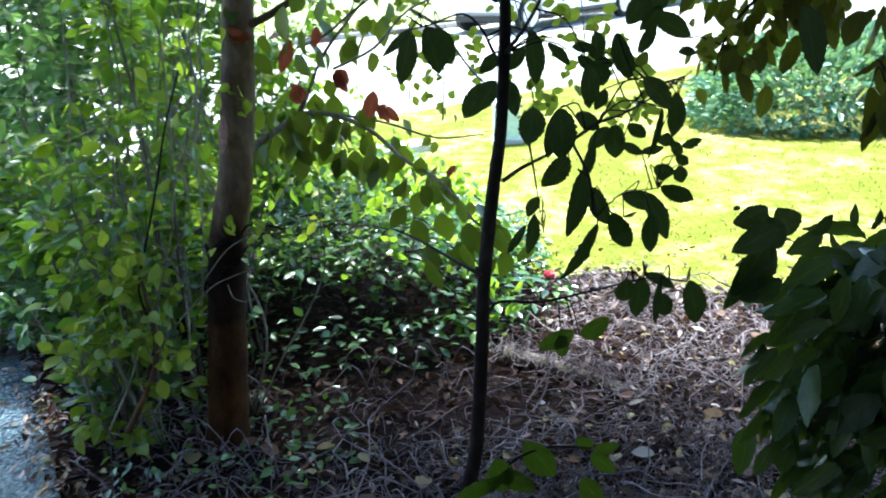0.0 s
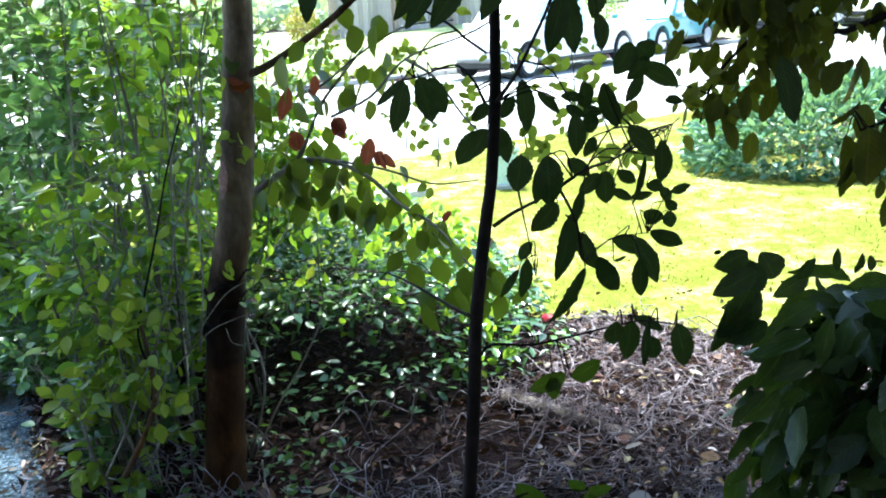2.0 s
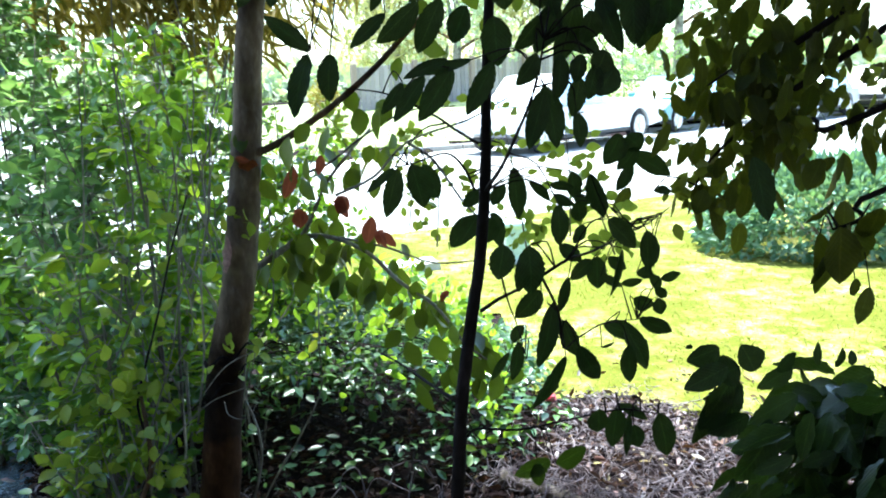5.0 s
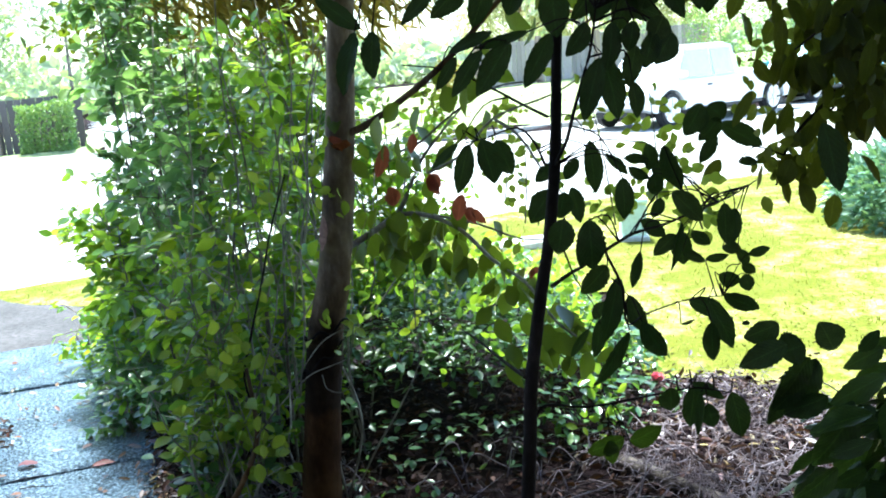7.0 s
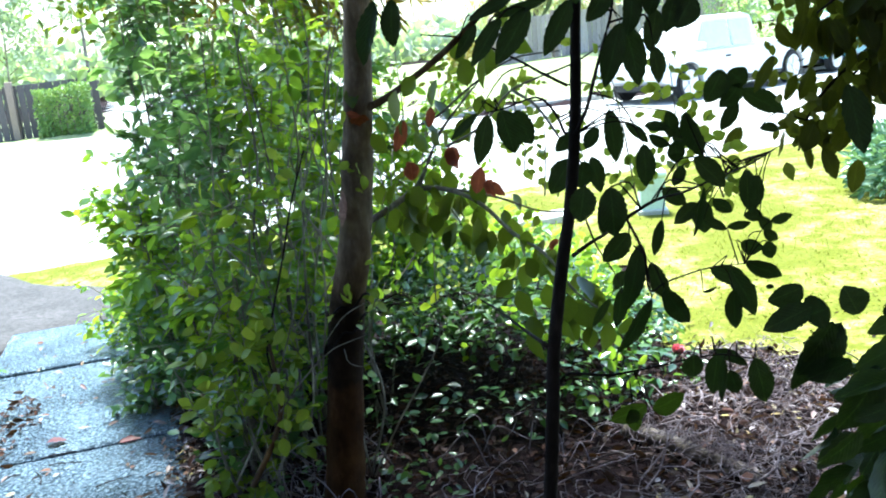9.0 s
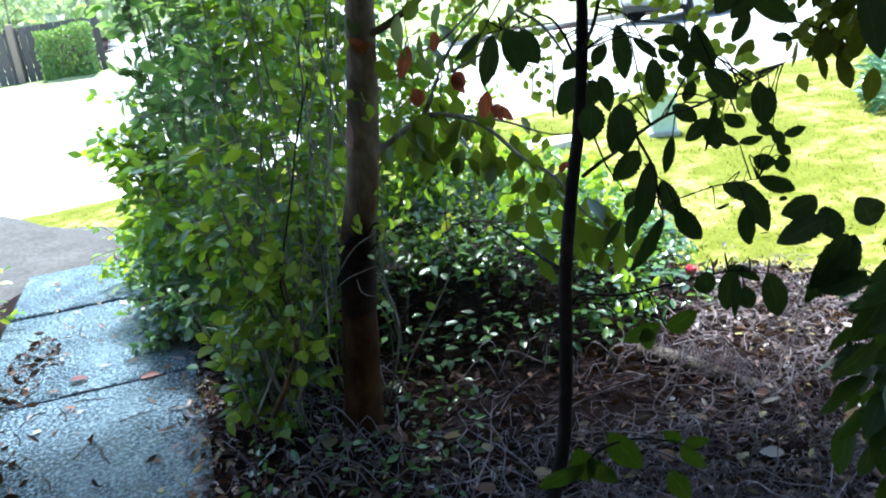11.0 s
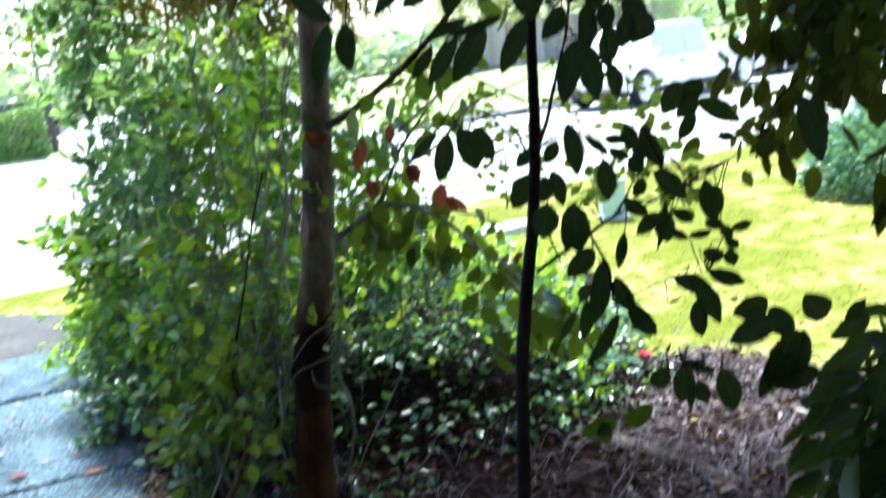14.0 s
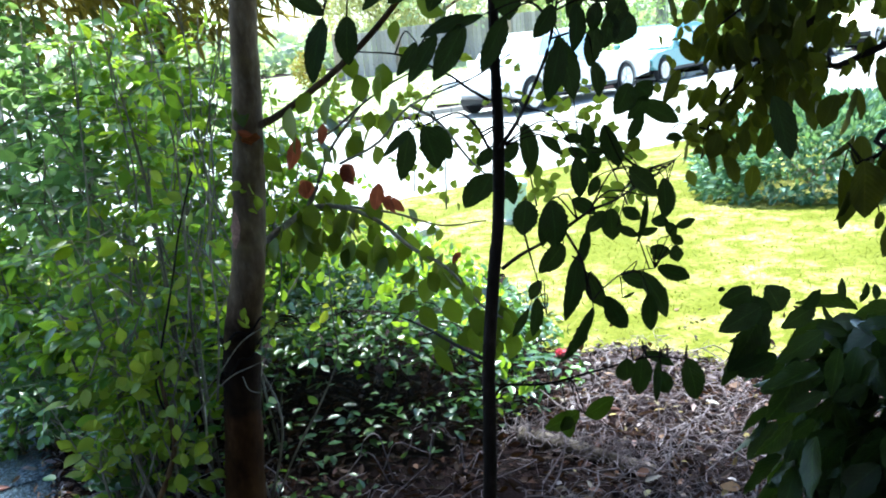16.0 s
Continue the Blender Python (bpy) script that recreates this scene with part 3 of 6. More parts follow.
def block(bm, sx, sy, sz, m, bev=0.0, seg=1):
    """A bevelled block of that size about the pose m."""
    r = bmesh.ops.create_cube(bm, size=1, matrix=m @ Matrix.Diagonal((sx, sy, sz, 1)))
    if bev:
        es = {e for v in r["verts"] for e in v.link_edges}
        bmesh.ops.bevel(bm, geom=list(es), offset=bev, segments=seg, affect="EDGES", profile=0.5)


def block_mesh(name, sx, sy, sz, bev, mat):
    bm = bmesh.new()
    block(bm, sx, sy, sz, Matrix(), bev)
    me = bpy.data.meshes.new(name)
    bm.to_mesh(me)
    bm.free()
    me.materials.append(mat)
    return me


# garden path: cast slabs with open joints
path_turn = math.degrees(math.atan2(N.y, N.x))
pavement = thing("pavement", (0, 0, 0), "damp grey concrete garden path in square slabs", "path", kind="structure")
slab_mesh = block_mesh("slab", PATH_RIGHT - PATH_LEFT, 1.14, 0.12, 0.008, CONCRETE)
short_mesh = block_mesh("slab", PATH_RIGHT - PATH_LEFT, PATH_END - 4.825 - 0.04, 0.12, 0.008, CONCRETE)
for k in range(-4, 2):
    s0 = 3.645 + 1.18 * k
    s1 = min(s0 + 1.18, PATH_END)
    mid = N * ((PATH_LEFT + PATH_RIGHT) / 2) + U * ((s0 + s1) / 2)
    slab = new("slab", short_mesh if k == 1 else slab_mesh)
    slab.matrix_basis = pose(mid.x, mid.y, -0.052 + 0.004 * (k % 2), 0.15 * (k % 3 - 1), 0, path_turn)
    slab.parent = pavement
# trodden patch where the path meets the road
patch_v = []
for i in range(15):
    for j in range(15):
        c = 0.2 - j * 0.2
        start = PATH_END - 0.02 - 0.9 * min(1.0, max(0.0, PATH_LEFT - 0.04 - c) / 0.1)
        stop = 6.42 + 1.25 * max(0.0, -c - 0.6) + 0.1 * math.sin(7 * c)
        p = N * c + U * (start + (stop - start) * i / 14)
        patch_v.append((p.x, p.y, 0.010 + 0.010 * noise.noise((p.x * 4, p.y * 4, 3)) - 0.02 * (i == 14) - 0.02 * (i == 0)))
patch_f = [(i * 15 + j, (i + 1) * 15 + j, (i + 1) * 15 + j + 1, i * 15 + j + 1) for i in range(14) for j in range(14)]
tagged(mesh_object("dirt_patch", patch_v, patch_f, DIRT, True), "trodden grey-brown dirt at the path's end", "dirt", kind="structure")

# kerbs
kerb_mesh = block_mesh("kerb_stone", 0.98, 0.12, 0.22, 0.015, KERB)
for nm, d, z in (("kerb_near", -0.06, -0.15), ("kerb_far", ROAD_WIDTH + 0.06, -0.15)):
    kerb = thing(nm, (0, 0, 0), "worn pale concrete kerb along the road", "kerb", kind="structure")
    for s in range(-22 if d < 0 else 3, 23):
        x, y = road_xy(s, d)
        k = new("kerb_stone", kerb_mesh)
        k.matrix_basis = pose(x, y, z, 0, 0, math.degrees(math.atan2(0.502, 0.865)))
        k.parent = kerb

# unseen walls added behind and to both sides to cut sky light
for nm, sx, sy, at in (("wall_south", 6.1, 0.25, (0.25, -1.9, 1.7)), ("wall_west", 0.25, 3.9, (-2.75, 0.06, 1.7)), ("wall_east", 0.25, 4.6, (3.25, 0.41, 1.7))):
    bm = bmesh.new()
    block(bm, sx, sy, 3.5, pose(*at), 0.02)
    tagged(part(nm, bm, BLOCKING_WALL, None), "plain dark wall, unseen, added to cut sky light", "wall", kind="structure")


# ---------- the tree beside the path ----------
rng = np.random.default_rng(101)
TRUNK = [(-0.79, 2.65, -0.05), (-0.765, 2.65, 0.05), (-0.74, 2.65, 0.25), (-0.69, 2.65, 0.66), (-0.63, 2.65, 0.93), (-0.57, 2.64, 1.36), (-0.54, 2.63, 1.65), (-0.50, 2.62, 1.9), (-0.42, 2.6, 2.5), (-0.3, 2.6, 3.4)]
SAPLING_LEAVES_A = [
    (0.040, 1.359, 1.274, -100, 0.055, 0.043),
    (0.080, 1.380, 1.261, -101, 0.072, 0.029),
    (0.079, 1.356, 1.271, -86, 0.078, 0.047),
    (0.114, 1.460, 1.172, -131, 0.063, 0.041),
    (0.182, 1.571, 1.167, -101, 0.074, 0.021),
    (0.126, 1.396, 1.169, -102, 0.115, 0.036),
    (0.135, 1.349, 1.091, -118, 0.108, 0.031),
    (0.144, 1.920, 0.977, -122, 0.050, 0.028),
    (0.133, 1.920, 0.938, -97, 0.091, 0.036),
    (0.102, 1.844, 0.939, -121, 0.079, 0.019),
    (0.144, 1.428, 1.127, -70, 0.069, 0.032),
    (0.155, 1.345, 1.107, -61, 0.089, 0.034),
    (0.323, 1.897, 0.978, -23, 0.084, 0.043),
    (0.345, 1.796, 1.005, -62, 0.111, 0.050),
    (0.338, 1.732, 0.979, -87, 0.091, 0.035),
]
SAPLING_LEAVES_B = [
    (0.372, 1.781, 1.021, -28, 0.082, 0.038),
    (0.273, 1.700, 0.987, 14, 0.028, 0.009),
    (0.228, 1.920, 1.158, -38, 0.063, 0.036),
    (0.301, 1.920, 1.121, -142, 0.063, 0.036),
    (0.313, 1.920, 1.128, -88, 0.082, 0.048),
    (0.322, 1.850, 1.141, -40, 0.047, 0.030),
    (0.203, 1.265, 1.280, -97, 0.079, 0.013),
    (0.350, 1.850, 1.080, 8, 0.046, 0.022),
    (0.386, 1.860, 1.101, -12, 0.043, 0.028),
    (0.418, 1.860, 1.095, -54, 0.041, 0.026),
    (0.440, 1.860, 1.085, 12, 0.044, 0.025),
    (0.375, 1.840, 1.047, -20, 0.047, 0.036),
    (0.422, 1.840, 1.069, -38, 0.036, 0.024),
    (0.429, 1.840, 1.047, -78, 0.038, 0.031),
    (0.294, 1.800, 1.110, -26, 0.050, 0.022),
]
SAPLING_LEAVES_C = [
    (0.335, 1.598, 1.243, -87, 0.075, 0.033),
    (0.376, 1.700, 1.214, -99, 0.071, 0.035),
    (0.207, 1.370, 1.306, -45, 0.069, 0.034),
    (0.234, 1.620, 1.350, -72, 0.103, 0.040),
    (0.213, 1.750, 1.310, -22, 0.037, 0.027),
    (0.233, 1.780, 1.287, -22, 0.037, 0.026),
    (0.226, 1.700, 1.289, -80, 0.048, 0.034),
    (0.140, 1.433, 1.323, -87, 0.069, 0.033),
    (0.246, 1.750, 1.233, -105, 0.047, 0.029),
    (0.115, 1.815, 1.347, -85, 0.108, 0.040),
    (0.143, 1.792, 1.322, -48, 0.066, 0.022),
    (0.033, 1.720, 1.315, -131, 0.044, 0.029),
    (0.035, 1.920, 1.233, -122, 0.088, 0.050),
    (0.031, 1.720, 1.265, -124, 0.063, 0.042),
    (0.080, 1.920, 1.238, -77, 0.079, 0.039),
]
SAPLING_LEAVES_D = [
    (-0.018, 1.400, 0.627, -139, 0.117, 0.047),
    (-0.028, 1.420, 0.645, -79, 0.081, 0.050),
    (-0.005, 1.420, 0.625, -59, 0.074, 0.061),
    (0.031, 1.460, 0.651, -57, 0.099, 0.053),
    (0.165, 1.500, 0.600, 144, 0.040, 0.027),
    (0.170, 1.500, 0.594, 15, 0.046, 0.025),
    (0.164, 1.500, 0.590, -47, 0.060, 0.034),
    (0.136, 1.460, 0.562, -59, 0.068, 0.041),
    (0.142, 1.550, 0.819, -155, 0.073, 0.039),
    (0.152, 1.550, 0.811, 19, 0.064, 0.044),
    (0.116, 1.550, 0.815, -85, 0.048, 0.029),
]
SAPLING_LEAVES_E = [
    (-0.123, 1.703, 1.365, -106, 0.096, 0.039),
    (-0.128, 1.519, 1.385, -141, 0.063, 0.016),
    (-0.096, 1.683, 1.374, -76, 0.085, 0.052),
    (-0.072, 1.782, 1.363, -69, 0.075, 0.050),
    (0.216, 1.470, 0.947, -88, 0.047, 0.038),
    (0.278, 1.591, 0.901, -96, 0.080, 0.043),
    (0.258, 1.420, 0.957, -96, 0.075, 0.015),
    (0.276, 1.460, 0.919, -76, 0.048, 0.032),
    (0.256, 1.500, 0.942, -28, 0.067, 0.021),
    (0.305, 1.408, 0.960, -76, 0.082, 0.043),
    (0.215, 1.700, 1.347, -85, 0.054, 0.030),
    (0.171, 1.700, 1.321, -4, 0.047, 0.023),
    (0.177, 1.680, 1.306, -34, 0.044, 0.023),
    (0.085, 1.720, 1.323, -119, 0.048, 0.029),
    (0.057, 1.720, 1.260, -101, 0.057, 0.040),
]
SHRUB_LEAVES = [
    (0.300, 1.120, 1.168, -156, 0.045, 0.033),
    (0.305, 1.100, 1.147, -160, 0.063, 0.034),
    (0.345, 1.160, 1.124, -156, 0.035, 0.048),
    (0.450, 1.360, 1.044, 114, 0.046, 0.046),
    (0.486, 1.360, 1.042, 44, 0.043, 0.031),
    (0.565, 1.380, 1.041, 90, 0.039, 0.016),
    (0.596, 1.380, 1.036, 82, 0.038, 0.019),
    (0.623, 1.380, 1.038, 86, 0.025, 0.016),
    (0.413, 1.360, 1.034, -122, 0.076, 0.045),
    (0.432, 1.380, 1.021, -116, 0.097, 0.050),
    (0.409, 1.360, 1.006, -126, 0.077, 0.041),
    (0.383, 1.380, 0.999, -102, 0.091, 0.053),
    (0.430, 1.380, 1.024, -135, 0.067, 0.048),
    (0.442, 1.360, 0.968, -154, 0.072, 0.042),
    (0.261, 1.120, 1.174, -113, 0.009, 0.011),
]
UPPER_LEAVES_A = [
    (-0.073, 1.413, 1.538, -127, 0.084, 0.029),
    (-0.108, 1.343, 1.530, -126, 0.056, 0.020),
    (-0.029, 1.411, 1.549, -124, 0.095, 0.040),
    (0.034, 1.402, 1.556, -118, 0.089, 0.034),
    (-0.233, 1.211, 1.573, -108, 0.085, 0.035),
    (-0.199, 1.152, 1.570, -97, 0.059, 0.035),
    (-0.048, 1.200, 1.559, -159, 0.062, 0.017),
    (0.113, 1.399, 1.518, -78, 0.098, 0.042),
    (0.144, 1.300, 1.479, -83, 0.051, 0.024),
    (0.150, 1.300, 1.529, -102, 0.056, 0.030),
    (0.099, 1.300, 1.515, -106, 0.089, 0.034),
    (0.080, 1.250, 1.563, -124, 0.051, 0.029),
    (0.113, 1.250, 1.562, -94, 0.064, 0.032),
    (0.142, 1.250, 1.561, -99, 0.039, 0.028),
    (0.189, 1.300, 1.566, -116, 0.036, 0.036),
]
UPPER_LEAVES_B = [
    (0.415, 2.020, 1.347, -31, 0.106, 0.047),
    (0.373, 1.850, 1.339, -114, 0.063, 0.038),
    (0.433, 2.096, 1.256, -130, 0.069, 0.038),
    (0.335, 1.800, 1.408, -118, 0.068, 0.050),
    (0.405, 1.800, 1.288, -4, 0.040, 0.021),
    (0.395, 1.262, 1.407, -78, 0.094, 0.041),
    (0.494, 1.250, 1.292, -90, 0.089, 0.038),
    (0.508, 1.220, 1.306, -87, 0.082, 0.056),
    (0.549, 1.250, 1.304, -73, 0.065, 0.045),
    (0.550, 1.250, 1.221, -73, 0.030, 0.023),
    (0.574, 1.250, 1.207, -112, 0.057, 0.025),
    (0.174, 1.300, 1.546, -102, 0.050, 0.030),
    (0.201, 1.300, 1.543, -123, 0.047, 0.034),
    (0.347, 1.800, 1.405, -45, 0.042, 0.047),
    (0.370, 1.800, 1.378, -129, 0.059, 0.043),
]
UPPER_LEAVES_C = [
    (-0.266, 1.220, 1.685, -106, 0.051, 0.027),
    (-0.295, 1.200, 1.671, -120, 0.043, 0.025),
    (-0.233, 1.250, 1.577, 140, 0.074, 0.026),
    (-0.197, 1.250, 1.701, -90, 0.039, 0.029),
    (-0.162, 1.250, 1.698, -97, 0.043, 0.034),
    (-0.123, 1.300, 1.670, -126, 0.049, 0.017),
    (-0.129, 1.300, 1.627, -138, 0.068, 0.022),
    (-0.081, 1.330, 1.644, -138, 0.083, 0.034),
    (-0.047, 1.350, 1.649, -116, 0.086, 0.038),
    (0.003, 1.350, 1.672, -161, 0.046, 0.035),
    (-0.008, 1.360, 1.639, -115, 0.061, 0.038),
    (0.001, 1.400, 1.561, -166, 0.092, 0.018),
    (0.039, 1.420, 1.626, -87, 0.075, 0.049),
    (0.042, 1.380, 1.691, -77, 0.058, 0.048),
    (-0.058, 1.330, 1.689, -128, 0.055, 0.029),
]
UPPER_LEAVES_D = [
    (0.126, 1.360, 1.643, -111, 0.082, 0.041),
    (0.161, 1.380, 1.649, -105, 0.107, 0.045),
    (0.181, 1.360, 1.627, -103, 0.049, 0.041),
    (0.196, 1.380, 1.656, -76, 0.096, 0.038),
    (0.076, 1.360, 1.686, -63, 0.060, 0.037),
    (0.137, 1.380, 1.594, -20, 0.075, 0.033),
    (0.110, 1.360, 1.626, -129, 0.070, 0.030),
    (0.252, 1.400, 1.673, -87, 0.096, 0.047),
    (0.289, 1.420, 1.672, -95, 0.106, 0.047),
    (0.318, 1.420, 1.669, -87, 0.063, 0.044),
    (0.222, 1.380, 1.675, -103, 0.068, 0.040),
    (0.158, 1.360, 1.688, -86, 0.059, 0.039),
    (0.106, 1.360, 1.684, -77, 0.070, 0.039),
    (0.297, 1.400, 1.636, -103, 0.052, 0.038),
]
RED_LEAVES = [
    (-0.433, 2.600, 1.291, -105, 0.103, 0.051),
    (-0.427, 2.620, 1.159, -83, 0.056, 0.062),
    (-0.359, 2.700, 1.313, -102, 0.062, 0.035),
    (-0.295, 2.620, 1.194, -92, 0.068, 0.068),
    (-0.207, 2.520, 1.145, -103, 0.087, 0.052),
    (-0.189, 2.500, 1.111, -78, 0.058, 0.036),
    (-0.173, 2.500, 1.103, -59, 0.056, 0.033),
    (-0.010, 2.400, 0.945, -109, 0.034, 0.022),
    (-0.590, 2.550, 1.328, -18, 0.041, 0.024),
]
BRANCH_LOW = [(-0.600, 2.640, 0.970), (-0.555, 2.720, 0.986), (-0.494, 2.820, 1.014), (-0.453, 2.860, 1.035), (-0.344, 2.800, 1.038), (-0.230, 2.700, 1.002), (-0.135, 2.600, 0.928), (-0.037, 2.500, 0.878), (0.044, 2.400, 0.787), (0.132, 2.350, 0.732)]
BRANCH_LOW_UP = [(-0.453, 2.860, 1.035), (-0.415, 2.850, 1.102), (-0.362, 2.850, 1.209), (-0.291, 2.850, 1.295), (-0.215, 2.900, 1.376)]
BRANCH_HIGH = [(-0.559, 2.630, 1.326), (-0.481, 2.600, 1.356), (-0.377, 2.560, 1.416), (-0.277, 2.520, 1.483), (-0.172, 2.480, 1.570), (-0.087, 2.450, 1.655), (-0.006, 2.440, 1.730), (0.062, 2.430, 1.804), (0.147, 2.420, 1.911)]
TWIG_A = [(0.105, 1.400, 1.211), (0.154, 1.420, 1.233), (0.211, 1.500, 1.228), (0.280, 1.600, 1.229), (0.377, 1.750, 1.227), (0.463, 1.880, 1.239)]
TWIG_B = [(0.042, 1.420, 1.208), (0.063, 1.500, 1.139), (0.104, 1.700, 1.035), (0.140, 1.850, 0.919)]
TWIG_C = [(0.029, 1.670, 1.411), (-0.020, 1.560, 1.445), (-0.056, 1.460, 1.473), (-0.128, 1.420, 1.511), (-0.199, 1.400, 1.524)]
TWIG_D = [(0.040, 1.640, 1.324), (0.057, 1.520, 1.379), (0.065, 1.390, 1.438), (0.076, 1.310, 1.491), (0.087, 1.300, 1.530), (0.093, 1.270, 1.582)]
TWIG_E = [(0.022, 1.597, 1.103), (0.054, 1.570, 1.132), (0.081, 1.500, 1.166), (0.105, 1.400, 1.211)]
TWIG_F = [(-0.035, 1.500, 0.964), (-0.076, 1.600, 0.960), (-0.137, 1.750, 0.957), (-0.184, 1.900, 0.935)]
TWIG_K = [(0.105, 1.400, 1.211), (0.129, 1.380, 1.155), (0.135, 1.370, 1.097), (0.176, 1.450, 1.088), (0.303, 1.800, 1.008), (0.378, 1.820, 1.007)]
TWIG_L = [(-0.018, 1.550, 0.869), (0.004, 1.540, 0.893), (0.075, 1.520, 0.895), (0.156, 1.500, 0.916), (0.213, 1.480, 0.935), (0.262, 1.470, 0.945), (0.309, 1.430, 0.950)]
TWIG_M = [(0.021, 1.660, 1.323), (0.003, 1.680, 1.364), (-0.029, 1.700, 1.391), (-0.089, 1.700, 1.375), (-0.126, 1.650, 1.373)]
STEM_DARK = [(-0.746, 2.600, 1.222), (-0.808, 2.600, 1.059), (-0.864, 2.620, 0.882), (-0.933, 2.650, 0.690), (-0.987, 2.700, 0.537), (-0.968, 2.700, 0.346), (-1.082, 2.720, 0.080)]
TWIG_G = [(-0.434, 2.850, 1.242), (-0.339, 2.700, 1.286), (-0.228, 2.600, 1.369), (-0.097, 2.500, 1.442), (0.034, 2.400, 1.456)]
TWIG_H = [(-0.321, 2.700, 1.189), (-0.197, 2.500, 1.262), (-0.099, 2.400, 1.364), (0.058, 2.300, 1.422), (0.152, 2.200, 1.478)]
TWIG_I = [(-0.099, 2.400, 1.364), (-0.033, 2.300, 1.322), (0.031, 2.200, 1.229), (0.079, 2.100, 1.184)]
TWIG_J = [(-0.326, 2.800, 1.039), (-0.176, 2.700, 1.020), (-0.038, 2.600, 0.986), (0.091, 2.500, 1.007)]
SPRIGS = [((0.237, 2.100, 1.173), (0.275, 2.100, 1.418)), ((-0.078, 2.400, 1.101), (-0.020, 2.400, 1.298)), ((0.158, 2.300, 1.103), (0.132, 2.300, 1.492)), ((0.323, 2.000, 1.144), (0.277, 2.000, 1.312)), ((-0.344, 3.200, 1.289), (-0.411, 3.200, 1.455)), ((-0.148, 3.000, 1.059), (-0.069, 3.000, 1.395))]
tree = thing("tree", (-0.77, 2.65, 0), "slim grey-brown tree with a dark-banded trunk and drooping boughs", "tree")
tube("trunk", TRUNK, 0.080, 0.024, BARK_TRUNK, tree, 16, 6, 0.03, power=0.8)
tube("branch", BRANCH_LOW, 0.012, 0.003, BARK_TWIG, tree, 8)
tube("branch", BRANCH_LOW_UP, 0.009, 0.003, BARK_TWIG, tree, 6)
for line in (TWIG_G, TWIG_H, TWIG_I, TWIG_J):
    tube("twig", line, 0.005, 0.002, BARK_TWIG, tree, 5)
tube("branch", BRANCH_HIGH, 0.012, 0.005, BARK_GREY, tree, 8, label="rising grey bough")
for a, b, z0 in ((0.9, 0.5, 1.95), (-0.8, 0.9, 2.2), (0.5, -0.7, 2.4), (-0.6, -0.5, 2.6), (0.2, 1.0, 2.8)):
    x0 = -0.49 + (z0 - 1.9) * 0.12
    tube("branch", [(x0, 2.61, z0), (x0 + 0.4 * a, 2.61 + 0.4 * b, z0 + 0.25), (x0 + a, 2.61 + b, z0 + 0.55), (x0 + 1.7 * a, 2.61 + 1.7 * b, z0 + 0.7)], 0.018, 0.004, BARK_GREY, tree, 6)
# scars: an orange one under the high bough's fork, a pale pinkish strip below
def scar(name, z0, z1, a0, a1, mat, label):
    v, f = [], []
    for i in range(9):
        z = z0 + (z1 - z0) * i / 8
        x = np.interp(z, [p[2] for p in TRUNK], [p[0] for p in TRUNK])
        r = 0.0600 + 0.003 * rng.random()
        w = math.sin(math.pi * (i + 0.7) / 9.4) * (0.75 + 0.5 * rng.random())
        for k in range(5):
            a = (a0 + a1) / 2 + (a1 - a0) * 0.5 * w * (k / 2 - 1)
            v.append((x + r * math.cos(a), 2.645 + r * math.sin(a), z + 0.004 * rng.normal()))
    f = [(i * 5 + k, i * 5 + k + 1, (i + 1) * 5 + k + 1, (i + 1) * 5 + k) for i in range(8) for k in range(4)]
    under(mesh_object(name, v, f, mat, True), tree, label)


scar("scar", 1.29, 1.318, 4.5, 5.5, SCAR_ORANGE, "orange bark wound under the fork")
scar("scar", 0.985, 1.09, 3.9, 4.45, SCAR_PALE, "pale pinkish peeled bark")
# dead vine stems round the trunk
coils = []
for z0, turns, rise in ((0.56, 0.8, 0.12), (0.68, 0.9, 0.08)):
    line = []
    for k in range(22):
        z = z0 + rise * k / 21 + 0.012 * math.sin(k * 0.8 + z0 * 20)
        x = np.interp(z, [p[2] for p in TRUNK], [p[0] for p in TRUNK])
        a = 3.3 + turns * 3.4 * k / 21
        line.append((x + 0.0665 * math.cos(a), 2.65 + 0.0665 * math.sin(a), z))
    coils.append((np.array(line), rng.uniform(0.004, 0.006), 0.003))
tubes("vine_coil", coils, BARK_DARK, tree, 6, "dark dead vine stems clasping the trunk", "stuff")
# hanging leaves of the boughs, and light leaflets at the trunk
pos, way = [], []
for line, lo, count in ((BRANCH_LOW, 0.25, 100), (BRANCH_HIGH, 0.1, 26), (BRANCH_LOW_UP, 0.0, 26)):
    c = smooth_line(line, 6)
    for _ in range(count):
        p = c[int((lo + (1 - lo) * rng.random()) * (len(c) - 1))]
        pos.append(p + rng.normal(size=3) * (0.07, 0.07, 0.04) - (0, 0, 0.05 * rng.random()))
        way.append((rng.normal() * 0.45, rng.normal() * 0.45, -1))
leaves("foliage", pos, way, rand_dirs(len(pos)) * 0.9 + np.array([0, -0.6, 0.3]), rng.uniform(0.06, 0.10, len(pos)), 0.72, LEAF_TREE, tree)
pos = np.column_stack([rng.normal(-0.60, 0.10, 9), rng.normal(2.55, 0.04, 9), rng.uniform(0.45, 0.9, 9)])
leaves("vine_foliage", pos, rand_dirs(9, -0.3), rand_dirs(9, 0.6), rng.uniform(0.03, 0.05, 9), 0.66, LEAF_YELLOW, tree, "bright lime vine leaflets")
pos = np.vstack([np.array((-0.583, 2.55, 1.147)) + rng.normal(size=(8, 3)) * (0.028, 0.015, 0.022), np.array((-0.582, 2.54, 0.747)) + rng.normal(size=(5, 3)) * (0.028, 0.015, 0.022)])
